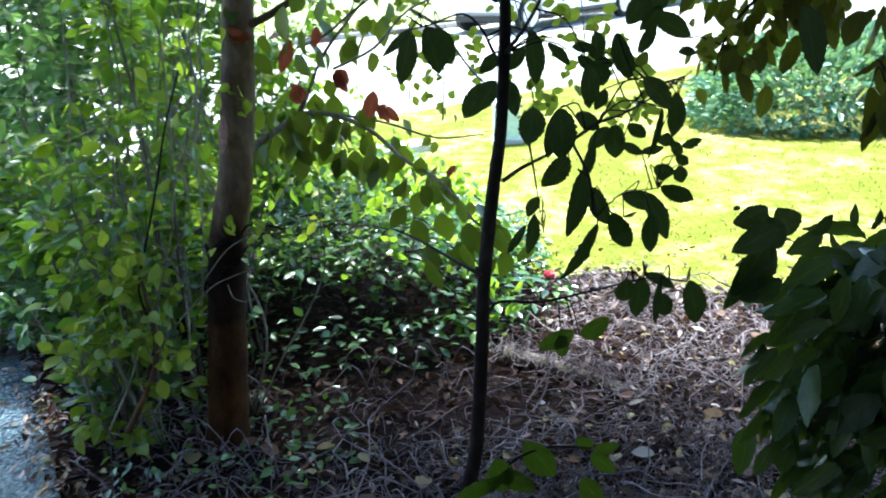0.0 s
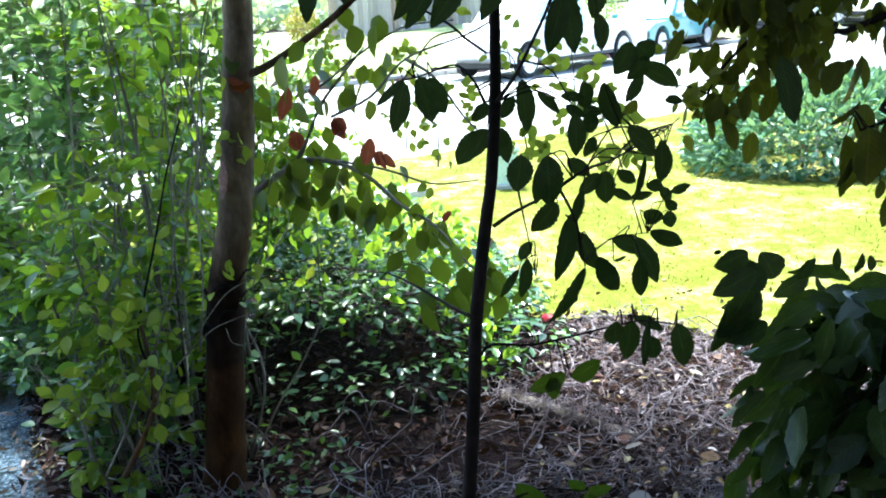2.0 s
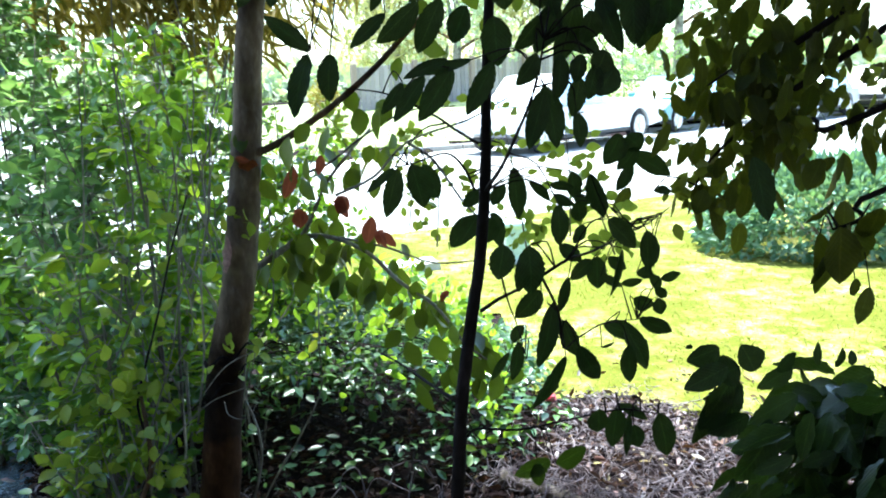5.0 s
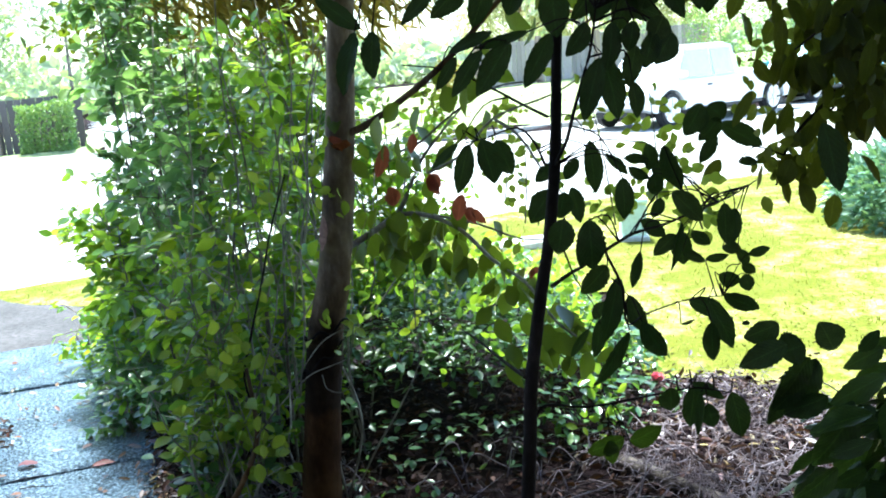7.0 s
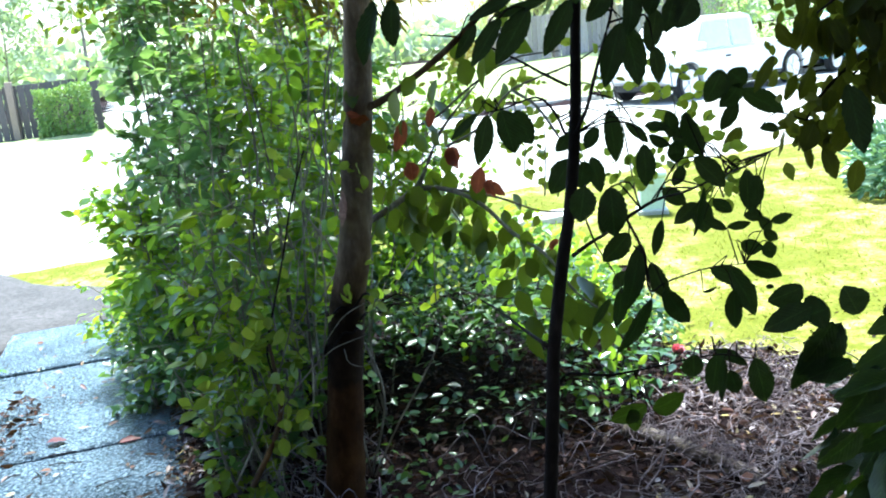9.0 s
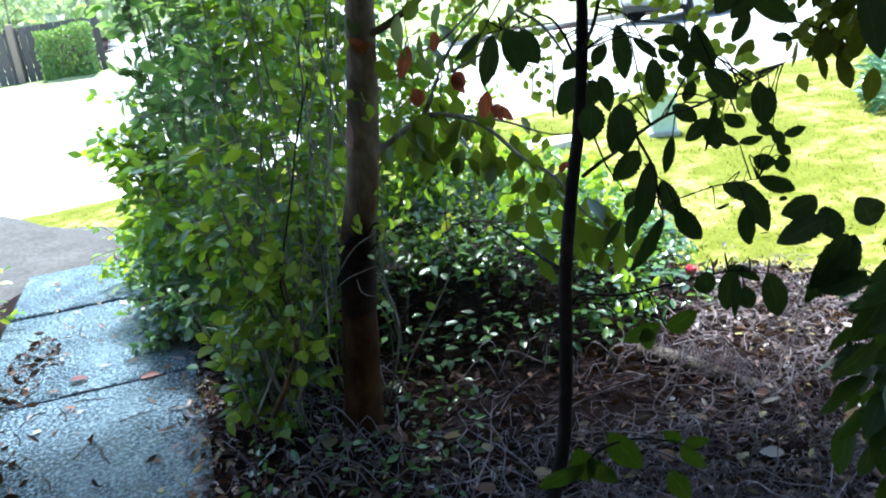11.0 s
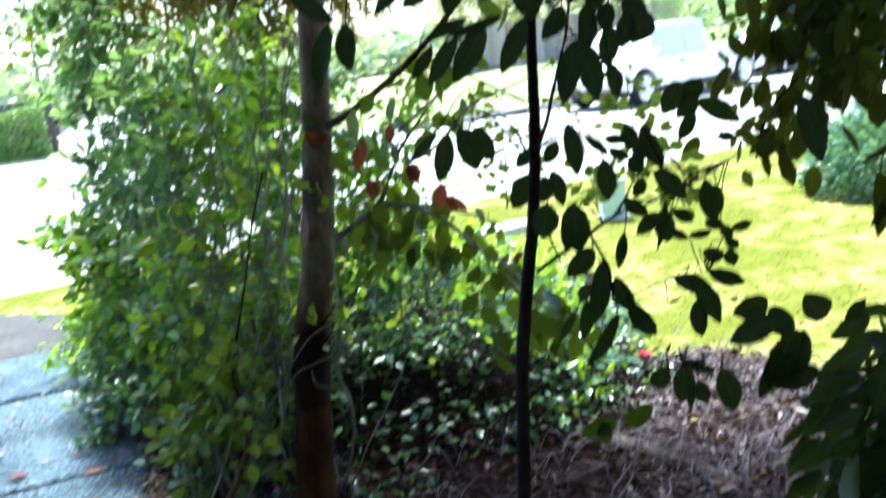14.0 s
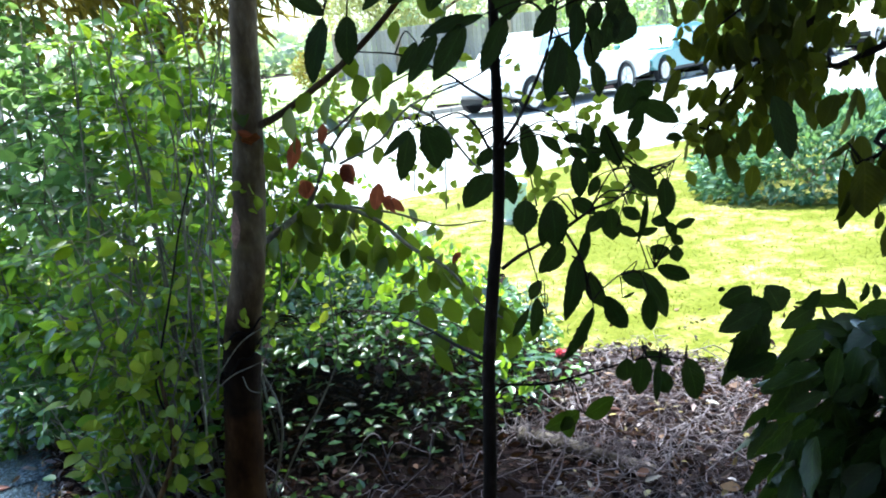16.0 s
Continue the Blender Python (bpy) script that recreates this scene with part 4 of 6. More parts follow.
leaves("vine_foliage", pos, rand_dirs(13, 0.1), rand_dirs(13, 0.6) + np.array([0, -0.8, 0]), rng.uniform(0.035, 0.055, 13), 0.6, LEAF_YELLOW, tree, "fresh green leaflets on the trunk")
# crown out of view, added and sized to shade ivy, litter and path
pos, way = blob(21500, (-0.75, 2.65, 3.35), (2.6, 1.75, 0.9), 0.05)
leaves("crown", pos, rand_dirs(len(pos), -0.6), rand_dirs(len(pos), 1.0), rng.uniform(0.08, 0.13, len(pos)), 0.6, LEAF_CROWN, tree, shape=LEAF_V)
for x, y, z, slope, length, width in RED_LEAVES + [(x + 0.012, y + 0.015, z - 0.004, slope - 38, 0.85 * length, width) for x, y, z, slope, length, width in RED_LEAVES[1::2]]:
    a = radians(slope)
    leaf_at((x, y, z), (math.cos(a), 0.1 * rng.normal(), math.sin(a)), (0.5 * rng.normal(), -1, 0.4 * rng.normal()), length, width * 0.85, RED_MESHES, tree)

# slender shoots with small pale leaves
for base, tip in SPRIGS:
    a, b = np.array(base), np.array(tip)
    line = [a + (0.05, 0, -0.03), (a + b) / 2 + (0.03, 0, 0), b]
    shoot = tube("shoot", line, 0.0025, 0.0012, BARK_TWIG, tree, 5)
    c = smooth_line(line, 8)
    pos, way = [], []
    for _ in range(16):
        p = c[int(rng.random() * (len(c) - 1))]
        w = rng.normal(size=3) * (1, 0.6, 0.6)
        for _k in range(3):
            pos.append(p + w * 0.035 + rng.normal(size=3) * 0.018)
            way.append(w + rng.normal(size=3) * 0.7)
    n = len(pos)
    leaves("foliage", pos, way, rand_dirs(n) * 0.6 + np.array([0, -1, 0.3]), rng.uniform(0.022, 0.04, n), 0.7, LEAF_YELLOW, shoot)

def leaf_stalks(rows, lines, parent, far=0.3):
    """Thin stalks from each hanging leaf to the nearest of the given twigs."""
    made = []
    pts = np.vstack([smooth_line(l, 6) for l in lines])
    for x, y, z, *_ in rows:
        p = np.array((x, y, z))
        d = np.linalg.norm((pts - p) * (1, 1, 1.2) + (0, 0, -0.03), axis=1)
        q = pts[int(np.argmin(d))]
        if np.linalg.norm(q - p) < far:
            mid = (p + q) / 2 + (0.01 * rng.normal(), 0.01 * rng.normal(), 0.025)
            made.append((smooth_line([q, mid, p], 3), 0.0017, 0.001))
    if made:
        tubes("stalk_work", made, BARK_DARK, parent, 4, "thin dark leaf stalks", "stuff")


# ---------- the dark sapling ----------
rng = np.random.default_rng(102)
sapling = thing("sapling", (-0.169, 1.47, 0), "thin dark sapling with hanging broad serrated leaves", "sapling")
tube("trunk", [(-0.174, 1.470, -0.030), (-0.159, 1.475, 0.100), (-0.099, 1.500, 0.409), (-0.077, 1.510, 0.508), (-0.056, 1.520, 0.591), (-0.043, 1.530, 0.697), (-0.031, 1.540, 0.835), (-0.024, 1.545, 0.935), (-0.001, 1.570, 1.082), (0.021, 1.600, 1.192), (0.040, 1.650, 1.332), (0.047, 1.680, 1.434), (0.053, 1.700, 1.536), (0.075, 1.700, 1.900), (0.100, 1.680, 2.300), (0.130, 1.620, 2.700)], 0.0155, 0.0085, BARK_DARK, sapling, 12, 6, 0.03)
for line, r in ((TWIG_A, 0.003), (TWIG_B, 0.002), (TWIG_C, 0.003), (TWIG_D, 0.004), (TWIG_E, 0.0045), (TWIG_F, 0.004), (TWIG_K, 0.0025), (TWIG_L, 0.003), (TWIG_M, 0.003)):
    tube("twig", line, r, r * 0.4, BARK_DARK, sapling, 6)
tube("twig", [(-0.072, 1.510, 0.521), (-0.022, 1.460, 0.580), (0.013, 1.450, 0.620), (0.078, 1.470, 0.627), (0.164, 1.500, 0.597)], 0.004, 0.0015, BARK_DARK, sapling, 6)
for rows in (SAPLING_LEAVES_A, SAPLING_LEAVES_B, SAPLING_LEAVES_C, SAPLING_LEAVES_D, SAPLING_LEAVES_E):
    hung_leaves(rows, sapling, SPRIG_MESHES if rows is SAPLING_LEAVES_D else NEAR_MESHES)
    leaf_stalks(rows, (TWIG_A, TWIG_B, TWIG_C, TWIG_D, TWIG_E, TWIG_K, TWIG_L, TWIG_M), sapling, 0.22)

# ---------- the tree whose boughs hang in from above ----------
rng = np.random.default_rng(103)
overhang = thing("overhanging_tree", (1.75, 0.9, 0), "dark tree with boughs and dense leaves hanging from above", "tree")
tube("trunk", [(1.75, 0.9, -0.05), (1.72, 0.9, 0.8), (1.66, 0.95, 1.7), (1.5, 1.0, 2.6), (1.3, 1.0, 3.4)], 0.08, 0.05, BARK_DARK, overhang, 12, 4, 0.02)
BOUGHS = [
    [(1.600, 0.980, 2.100), (1.250, 1.250, 2.000), (0.675, 1.600, 1.535), (0.631, 1.700, 1.475), (0.575, 1.800, 1.397), (0.506, 1.800, 1.324), (0.479, 1.800, 1.237)],
    [(1.620, 0.960, 1.900), (1.300, 1.200, 1.800), (0.689, 1.500, 1.447), (0.665, 1.650, 1.433), (0.634, 1.800, 1.423), (0.542, 1.800, 1.340)],
    [(1.580, 0.980, 2.200), (1.100, 1.250, 2.050), (0.616, 1.500, 1.607), (0.56, 1.600, 1.569), (0.53, 1.700, 1.534), (0.50, 1.760, 1.50)],
    [(1.500, 1.000, 2.500), (0.900, 1.100, 2.250), (0.400, 1.200, 2.000), (0.160, 1.300, 1.860), (-0.039, 1.250, 1.770), (-0.116, 1.250, 1.730), (-0.204, 1.180, 1.690)],
    [(1.620, 0.980, 1.700), (1.200, 1.150, 1.550), (0.623, 1.280, 1.356), (0.556, 1.250, 1.312), (0.503, 1.230, 1.301)],
]
for line in BOUGHS:
    tube("bough", line, 0.013, 0.002, BARK_DARK, overhang, 7, power=0.5)
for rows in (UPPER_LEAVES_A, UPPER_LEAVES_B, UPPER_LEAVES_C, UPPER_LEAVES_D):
    # leaves at the right take the backlit colour, the others stay dark
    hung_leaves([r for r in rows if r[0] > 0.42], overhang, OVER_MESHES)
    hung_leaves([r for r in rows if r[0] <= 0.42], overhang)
    leaf_stalks(rows, BOUGHS + [TWIG_C, TWIG_D], overhang, 0.14)


def bough_leaves(line, count, lo, spread, size, parent, drop=0.10):
    c = smooth_line(line, 8)
    for _ in range(count):
        p = c[int((lo + (1 - lo) * rng.random()) * (len(c) - 1))] + rng.normal(size=3) * spread
        p[2] -= drop * rng.random()
        way = Vector((rng.normal() * 0.4, rng.normal() * 0.3, -1))
        leaf_at(p, way, (rng.normal() * 0.6, -1, rng.normal() * 0.5), rng.uniform(*size), rng.uniform(*size) * 0.5, OVER_MESHES, parent)


bough_leaves(BOUGHS[0], 30, 0.4, (0.045, 0.05, 0.035), (0.045, 0.075), overhang, 0.06)
bough_leaves(BOUGHS[1], 40, 0.3, (0.05, 0.05, 0.035), (0.045, 0.075), overhang, 0.06)
bough_leaves(BOUGHS[2], 64, 0.3, (0.06, 0.05, 0.04), (0.045, 0.075), overhang, 0.06)
bough_leaves([(p[0], p[1], p[2] + 0.10) for p in BOUGHS[2]], 46, 0.3, (0.09, 0.07, 0.05), (0.045, 0.075), overhang, 0.06)
bough_leaves(BOUGHS[4], 5, 0.6, (0.05, 0.05, 0.03), (0.05, 0.08), overhang, 0.04)
# unseen crown spread overhead, added to keep sun and sky off the ground
pos, way = blob(14000, (0.55, 0.95, 2.95), (2.65, 2.85, 0.75), 0.05)
leaves("crown", pos, rand_dirs(len(pos), -0.6), rand_dirs(len(pos), 1.0), rng.uniform(0.09, 0.14, len(pos)), 0.6, LEAF_CROWN, overhang, shape=LEAF_V)
pos = []
for line, lo in ((BOUGHS[0], 0.4), (BOUGHS[1], 0.4), (BOUGHS[2], 0.4)):
    c = smooth_line(line, 8)
    for _ in range(22):
        q = c[int((lo + (1 - lo) * rng.random()) * (len(c) - 1))] + rng.normal(size=3) * (0.055, 0.06, 0.035) + (0.03, 0, 0.02)
        pos += [q + rng.normal(size=3) * 0.022 for _k in range(8)]
leaves("foliage", pos, rand_dirs(len(pos), -0.9), rand_dirs(len(pos)) * 0.7 + np.array([0, -1, 0.2]), rng.uniform(0.022, 0.042, len(pos)), 0.62, LEAF_OLIVE, overhang)

# ---------- dark shrub beside the camera's right ----------
rng = np.random.default_rng(104)
shrub = thing("shrub", (1.05, 1.4, 0), "dense dark shrub with long drooping leaves", "shrub")
for k in range(9):
    a = k * 0.7
    tube("stem", [(1.05 + 0.06 * math.cos(a), 1.4 + 0.06 * math.sin(a), -0.03), (1.05 + 0.12 * math.cos(a), 1.4 + 0.12 * math.sin(a), 0.45), (0.98 + 0.34 * math.cos(a), 1.4 + 0.18 * math.sin(a), 0.72)], 0.012, 0.004, BARK_DARK, shrub, 6)
hung_leaves(SHRUB_LEAVES, shrub)
for k in range(900):
    d = rand_dirs(1)[0]
    r = 0.6 + 0.4 * rng.random()
    high = k % 3 < 2
    p = np.array((0.87, 1.36, 0.86) if high else (1.03, 1.40, 0.52)) + d * r * ((0.46, 0.24, 0.20) if high else (0.42, 0.28, 0.38))
    way = (d[0] * 0.5 - 0.35 + rng.normal() * 0.45, -0.15 + rng.normal() * 0.35, -0.55 + 0.4 * rng.normal())
    length = rng.uniform(0.06, 0.115)
    leaf_at(p, way, (rng.normal() - 0.2, -0.25 + 0.7 * rng.normal(), 0.6 + rng.normal() * 0.6), length, length * rng.uniform(0.38, 0.52), DEEP_MESHES, shrub)
# shoulder over the lawn
for k in range(34):
    d = rand_dirs(1)[0]
    p = np.array((0.62, 1.46, 0.93)) + d * rng.random() * (0.12, 0.12, 0.085)
    length = rng.uniform(0.05, 0.085)
    leaf_at(p, (rng.normal() * 0.6 - 0.3, rng.normal() * 0.35, -0.4 + 0.4 * rng.normal()), (rng.normal(), -0.3 + 0.7 * rng.normal(), 0.6 + rng.normal() * 0.6), length, length * rng.uniform(0.42, 0.55), SPRIG_MESHES if k % 5 == 0 else DEEP_MESHES, shrub)
# lower skirt, with a few paler leaves lit from behind
for k in range(150):
    d = rand_dirs(1)[0]
    p = np.array((0.63, 1.46, 0.66)) + d * (0.5 + 0.5 * rng.random()) * (0.17, 0.15, 0.17)
    length = rng.uniform(0.06, 0.10)
    leaf_at(p, (rng.normal() * 0.5 - 0.3, rng.normal() * 0.35, -0.7), (rng.normal(), -0.3 + 0.7 * rng.normal(), 0.6 + rng.normal() * 0.6), length, length * rng.uniform(0.38, 0.52), SPRIG_MESHES if k % 4 == 0 else DEEP_MESHES, shrub)
# core filled with leaves coloured dark to stand for inner shade
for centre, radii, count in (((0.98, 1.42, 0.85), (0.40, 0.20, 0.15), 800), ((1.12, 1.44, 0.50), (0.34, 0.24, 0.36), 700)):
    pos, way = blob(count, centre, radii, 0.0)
    leaves("foliage", pos, rand_dirs(len(pos), -0.5), rand_dirs(len(pos), 0.8), rng.uniform(0.07, 0.11, len(pos)), 0.42, LEAF_INNER_SHADE, shrub)

# ---------- tall shrubs along the path ----------
rng = np.random.default_rng(105)
def on_path(s, c, z):
    p = N * c + U * s
    return (p.x, p.y, z)


def tall_shrub(s, c, height, spread, count, mat, label, ratio=0.52, size=(0.034, 0.068), shape=FINE_V, stems=7, low=0.1, singles=90):
    base = on_path(s, c, 0)
    t = thing("tall_shrub", base, label, "shrub", "shrubs along the path")
    lines, pos, way = [], [], []
    for k in range(stems):
        a, r = rng.uniform(0, 6.28), spread * rng.uniform(0.2, 1.0)
        h = height * rng.uniform(0.65, 1.0)
        p0 = np.array(base) + (0.06 * math.cos(a), 0.06 * math.sin(a), -0.03)
        p3 = np.array(base) + (r * math.cos(a), r * math.sin(a), h)
        p1 = p0 + (p3 - p0) * (0.25, 0.25, 0.35) + rng.normal(size=3) * 0.03
        p2 = p0 + (p3 - p0) * (0.6, 0.6, 0.7) + rng.normal(size=3) * 0.05
        c0 = smooth_line([p0, p1, p2, p3], 6)
        v, f = tube_data(c0, 0.007, 0.0025, 5)
        under(mesh_object("stem", v, f, BARK_TWIG, True), t)
        made = 0
        while made < count / stems:
            q = low + (1 - low) * rng.random() ** 0.85
            root = c0[int(q * (len(c0) - 1))]
            w = rng.normal(size=3) * (1, 1, 0.5) + (0, -0.15, 0.15)
            w /= np.linalg.norm(w)
            reach = rng.uniform(0.06, 0.22)
            lines.append((np.array([root, root + w * reach * 0.5 + (0, 0, 0.012), root + w * reach]), 0.0026, 0.0013))
            for k2 in range(int(rng.integers(4, 9))):
                pos.append(root + w * reach * rng.uniform(0.25, 1.05) + rng.normal(size=3) * 0.012)
                way.append(w * 0.8 + rng.normal(size=3) * 0.6 - (0, 0, 0.25))
                made += 1
    pos = np.array(pos)
    pos[:, 2] = np.maximum(pos[:, 2], 0.04)
    n = len(pos)
    way, facing, length = np.array(way), rand_dirs(n, 0.9) + np.array([0, -0.25, 0.2]), rng.uniform(*size, n)
    flat = rng.random(n) < 0.3
    way[flat] *= (1, 1, 0.15)
    facing[flat] = rand_dirs(int(flat.sum()), 5.0)
    keep = leaf_pieces(singles, pos, way, facing, length, ratio, mat, t) if mat in (LEAF_SHRUB, LEAF_IVY) else np.ones(n, bool)
    leaves("foliage", pos[keep], way[keep], facing[keep], length[keep], ratio, mat, t, shape=shape)
    tubes("brushwood", lines, BARK_TWIG, t, 3, kind="stuff")
    return t


TALL = "tall leafy green shrub with pale upright stems"
tall_shrub(3.15, 0.16, 1.2, 0.26, 620, LEAF_SHRUB, "leafy green shrub with pale upright stems", 0.56, (0.042, 0.078))
tall_shrub(3.6, 0.18, 1.7, 0.28, 1250, LEAF_SHADE, TALL, 0.58, (0.04, 0.08))
tall_shrub(3.25, 0.34, 1.75, 0.22, 620, LEAF_SHRUB, TALL, 0.6, (0.04, 0.08))
tall_shrub(4.1, 0.10, 1.9, 0.28, 1300, LEAF_SHADE, TALL, 0.58, (0.045, 0.09))
tall_shrub(4.5, 0.0, 2.6, 0.34, 1500, LEAF_SHADE, TALL, 0.58, (0.045, 0.09))
tall_shrub(4.55, -0.12, 1.15, 0.32, 1500, LEAF_SHRUB, "bright green leafy shrub bulging over the path", 0.56, (0.045, 0.088))
tall_shrub(4.0, -0.02, 0.9, 0.30, 950, LEAF_SHRUB, "leafy green shrub leaning over the path", 0.56, (0.045, 0.085))
tall_shrub(3.9, 0.55, 2.0, 0.36, 1500, LEAF_SHRUB, TALL, 0.58, (0.04, 0.08))
tall_shrub(4.5, 0.65, 1.95, 0.40, 2200, LEAF_SHADE, TALL, 0.58, (0.045, 0.085))
tall_shrub(4.3, 1.05, 1.5, 0.36, 1700, LEAF_SHRUB, TALL, 0.56, (0.04, 0.075))
tall_shrub(3.1, 0.14, 0.75, 0.22, 120, LEAF_YELLOW, "low shrub with lime-yellow leaves", 0.72, (0.05, 0.08), FINE_V, 6)
tall_shrub(2.92, 0.10, 0.55, 0.16, 70, LEAF_YELLOW, "low shrub with lime-yellow leaves", 0.72, (0.045, 0.07), FINE_V, 5)
tall_shrub(4.7, -0.14, 0.5, 0.30, 860, LEAF_SHRUB, "low leafy fringe of the shrubs over the path", 0.56, (0.04, 0.08))
tall_shrub(4.2, -0.04, 0.45, 0.28, 520, LEAF_IVY, "low dark leafy fringe beside the path", 0.7, (0.035, 0.06))
tall_shrub(3.7, 0.0, 0.42, 0.26, 480, LEAF_IVY, "low dark leafy fringe beside the path", 0.7, (0.035, 0.06))
tall_shrub(3.2, 0.10, 0.35, 0.24, 360, LEAF_IVY, "low dark leafy fringe beside the path", 0.7, (0.035, 0.06))
tall_shrub(4.7, -1.28, 0.65, 0.20, 422, LEAF_SHRUB, "leafy shrub on the path's far side")
tall_shrub(5.05, -0.40, 0.36, 0.24, 420, LEAF_SHRUB, "low leafy fringe of the shrubs over the path")
tall_shrub(4.5, -0.30, 0.34, 0.22, 380, LEAF_IVY, "low dark leafy fringe beside the path", 0.6, (0.035, 0.06))
tall_shrub(3.95, -0.20, 0.30, 0.20, 320, LEAF_IVY, "low dark leafy fringe beside the path", 0.6, (0.035, 0.06))
tall_shrub(3.9, -1.22, 0.5, 0.18, 220, LEAF_IVY, "dark leafy shrub on the path's far side")
tall_shrub(2.9, -1.15, 0.3, 0.15, 120, LEAF_IVY, "dark leafy shrub on the path's far side")

dark_stem = thing("young_stem", (-1.082, 2.72, 0), "thin dark upright stem beside the tree", "sapling")
tube("stem", STEM_DARK[::-1], 0.005, 0.0025, BARK_DARK, dark_stem, 7)
pos = np.array(STEM_DARK)[rng.integers(0, 4, 26)] + rng.normal(size=(26, 3)) * (0.10, 0.08, 0.10)
leaves("foliage", pos, rand_dirs(26, -0.2), rand_dirs(26, 0.5), rng.uniform(0.04, 0.06, 26), 0.6, LEAF_YELLOW, dark_stem)

lime = thing("lime_shrub", (-0.975, 2.66, 0), "small shrub with broad lime-yellow leaves on thin stems", "shrub", "shrubs along the path")
for (x, y, z), count in (((-1.034, 2.620, 0.628), 34), ((-0.895, 2.580, 0.432), 14), ((-1.098, 2.620, 0.447), 16)):
    tube("stem", [(-0.975, 2.66, -0.02), ((x + -0.975) / 2 - 0.02, y + 0.03, z * 0.5), (x, y, z + 0.05)], 0.003, 0.0015, BARK_TWIG, lime, 5)
    pos = np.array((x, y, z)) + rng.normal(size=(count, 3)) * (0.060, 0.05, 0.055)
    leaves("foliage", pos, rand_dirs(count, -0.3), rand_dirs(count, 0.9) + np.array([0, -0.8, 0]), rng.uniform(0.045, 0.07, count), 0.7, LEAF_YELLOW, lime)

spray = thing("leafy_spray", (-1.9, 4.5, 0), "tall arching spray of dark green leaves above the path", "shrub", "shrubs along the path")
for k, tip in enumerate(((-2.48, 4.5, 1.78), (-2.3, 4.5, 1.66), (-2.1, 4.4, 1.9))):
    line = [(-1.66 - 0.02 * k, 4.42, -0.03), (-1.72, 4.42, 1.1), (-1.85 - 0.03 * k, 4.45, 1.8), (np.array((-1.95, 4.45, 2.1)) + np.array(tip)) / 2, tip]
    tube("stem", line, 0.008, 0.002, BARK_TWIG, spray, 5)
    c = smooth_line(line, 10)[18:]
    pos = c[rng.integers(0, len(c), 120)] + rng.normal(size=(120, 3)) * (0.09, 0.08, 0.07)
    leaves("foliage", pos, rand_dirs(120, -0.4), rand_dirs(120, 0.5) + np.array([0, -0.5, 0]), rng.uniform(0.045, 0.08, 120), 0.55, LEAF_TREE, spray)

# bare stems and thin crooked boughs between the shrubs and the tree
rng = np.random.default_rng(106)
stand = thing("thicket", (-1.0, 3.0, 0), "thicket of thin bare grey stems and crooked boughs", "shrub", "shrubs along the path")
for k in range(18):
    x, y = rng.uniform(-1.45, -0.70), rng.uniform(2.78, 3.6)
    h, lean = rng.uniform(0.7, 2.0), rng.normal() * 0.14
    pts = [(x, y, -0.02)] + [(x + lean * q + 0.05 * rng.normal(), y + 0.04 * rng.normal(), h * q) for q in (0.25, 0.45, 0.62, 0.8, 1.0)]
    tube("stem", pts, rng.uniform(0.003, 0.006), 0.002, BARK_TWIG, stand, 6, 5)
for k in range(9):
    x, y, z = rng.uniform(-1.2, -0.75), rng.uniform(2.62, 2.9), rng.uniform(0.15, 1.0)
    d = rng.choice((-1, 1)) * rng.uniform(0.15, 0.32)
    tube("bough", [(x, y, z), (x + 0.35 * d, y - 0.03, z + 0.12 + 0.05 * rng.normal()), (x + 0.7 * d, y, z + 0.2 + 0.06 * rng.normal()), (x + d, y, z + 0.34)], 0.0035, 0.0015, BARK_TWIG, stand, 5, 5)
STEMS = [
    ([(-1.067, 2.6, 0.104), (-0.988, 2.62, 0.24), (-0.94, 2.62, 0.364), (-0.946, 2.64, 0.48), (-0.955, 2.64, 0.594)], 0.011, 0.006, BARK_GREY),
    ([(-1.122, 2.6, 0.115), (-1.041, 2.62, 0.261), (-0.977, 2.63, 0.41), (-0.928, 2.63, 0.503), (-0.848, 2.65, 0.733), (-0.819, 2.65, 0.875), (-0.761, 2.66, 1.044)], 0.0042, 0.0018, BARK_TWIG),
    ([(-0.933, 2.6, 0.373), (-0.84, 2.58, 0.485), (-0.729, 2.54, 0.593), (-0.654, 2.52, 0.632), (-0.573, 2.51, 0.661)], 0.003, 0.0013, BARK_TWIG),
    ([(-0.572, 2.52, 0.762), (-0.662, 2.52, 0.715), (-0.751, 2.57, 0.61), (-0.826, 2.62, 0.536), (-0.867, 2.62, 0.597), (-0.902, 2.64, 0.684), (-0.928, 2.64, 0.827)], 0.0019, 0.0011, BARK_TWIG),
    ([(-0.679, 2.54, 0.599), (-0.657, 2.5, 0.569), (-0.608, 2.5, 0.558), (-0.583, 2.54, 0.586)], 0.0016, 0.0011, BARK_TWIG),
    ([(-0.798, 2.68, 0.477), (-0.763, 2.7, 0.712), (-0.753, 2.71, 0.963), (-0.712, 2.72, 1.168), (-0.689, 2.73, 1.419), (-0.633, 2.74, 1.593)], 0.004, 0.002, BARK_TWIG),
]
for line, r0, r1, mat in STEMS:
    tube("stem", line, r0, r1, mat, stand, 6, 5)

# straw-coloured drooping tree behind the shrubs
rng = np.random.default_rng(107)
straw = thing("straw_tree", on_path(4.9, 0.7, 0), "tall tree with drooping straw-yellow foliage", "tree")
b0 = np.array(on_path(4.9, 0.7, 0))
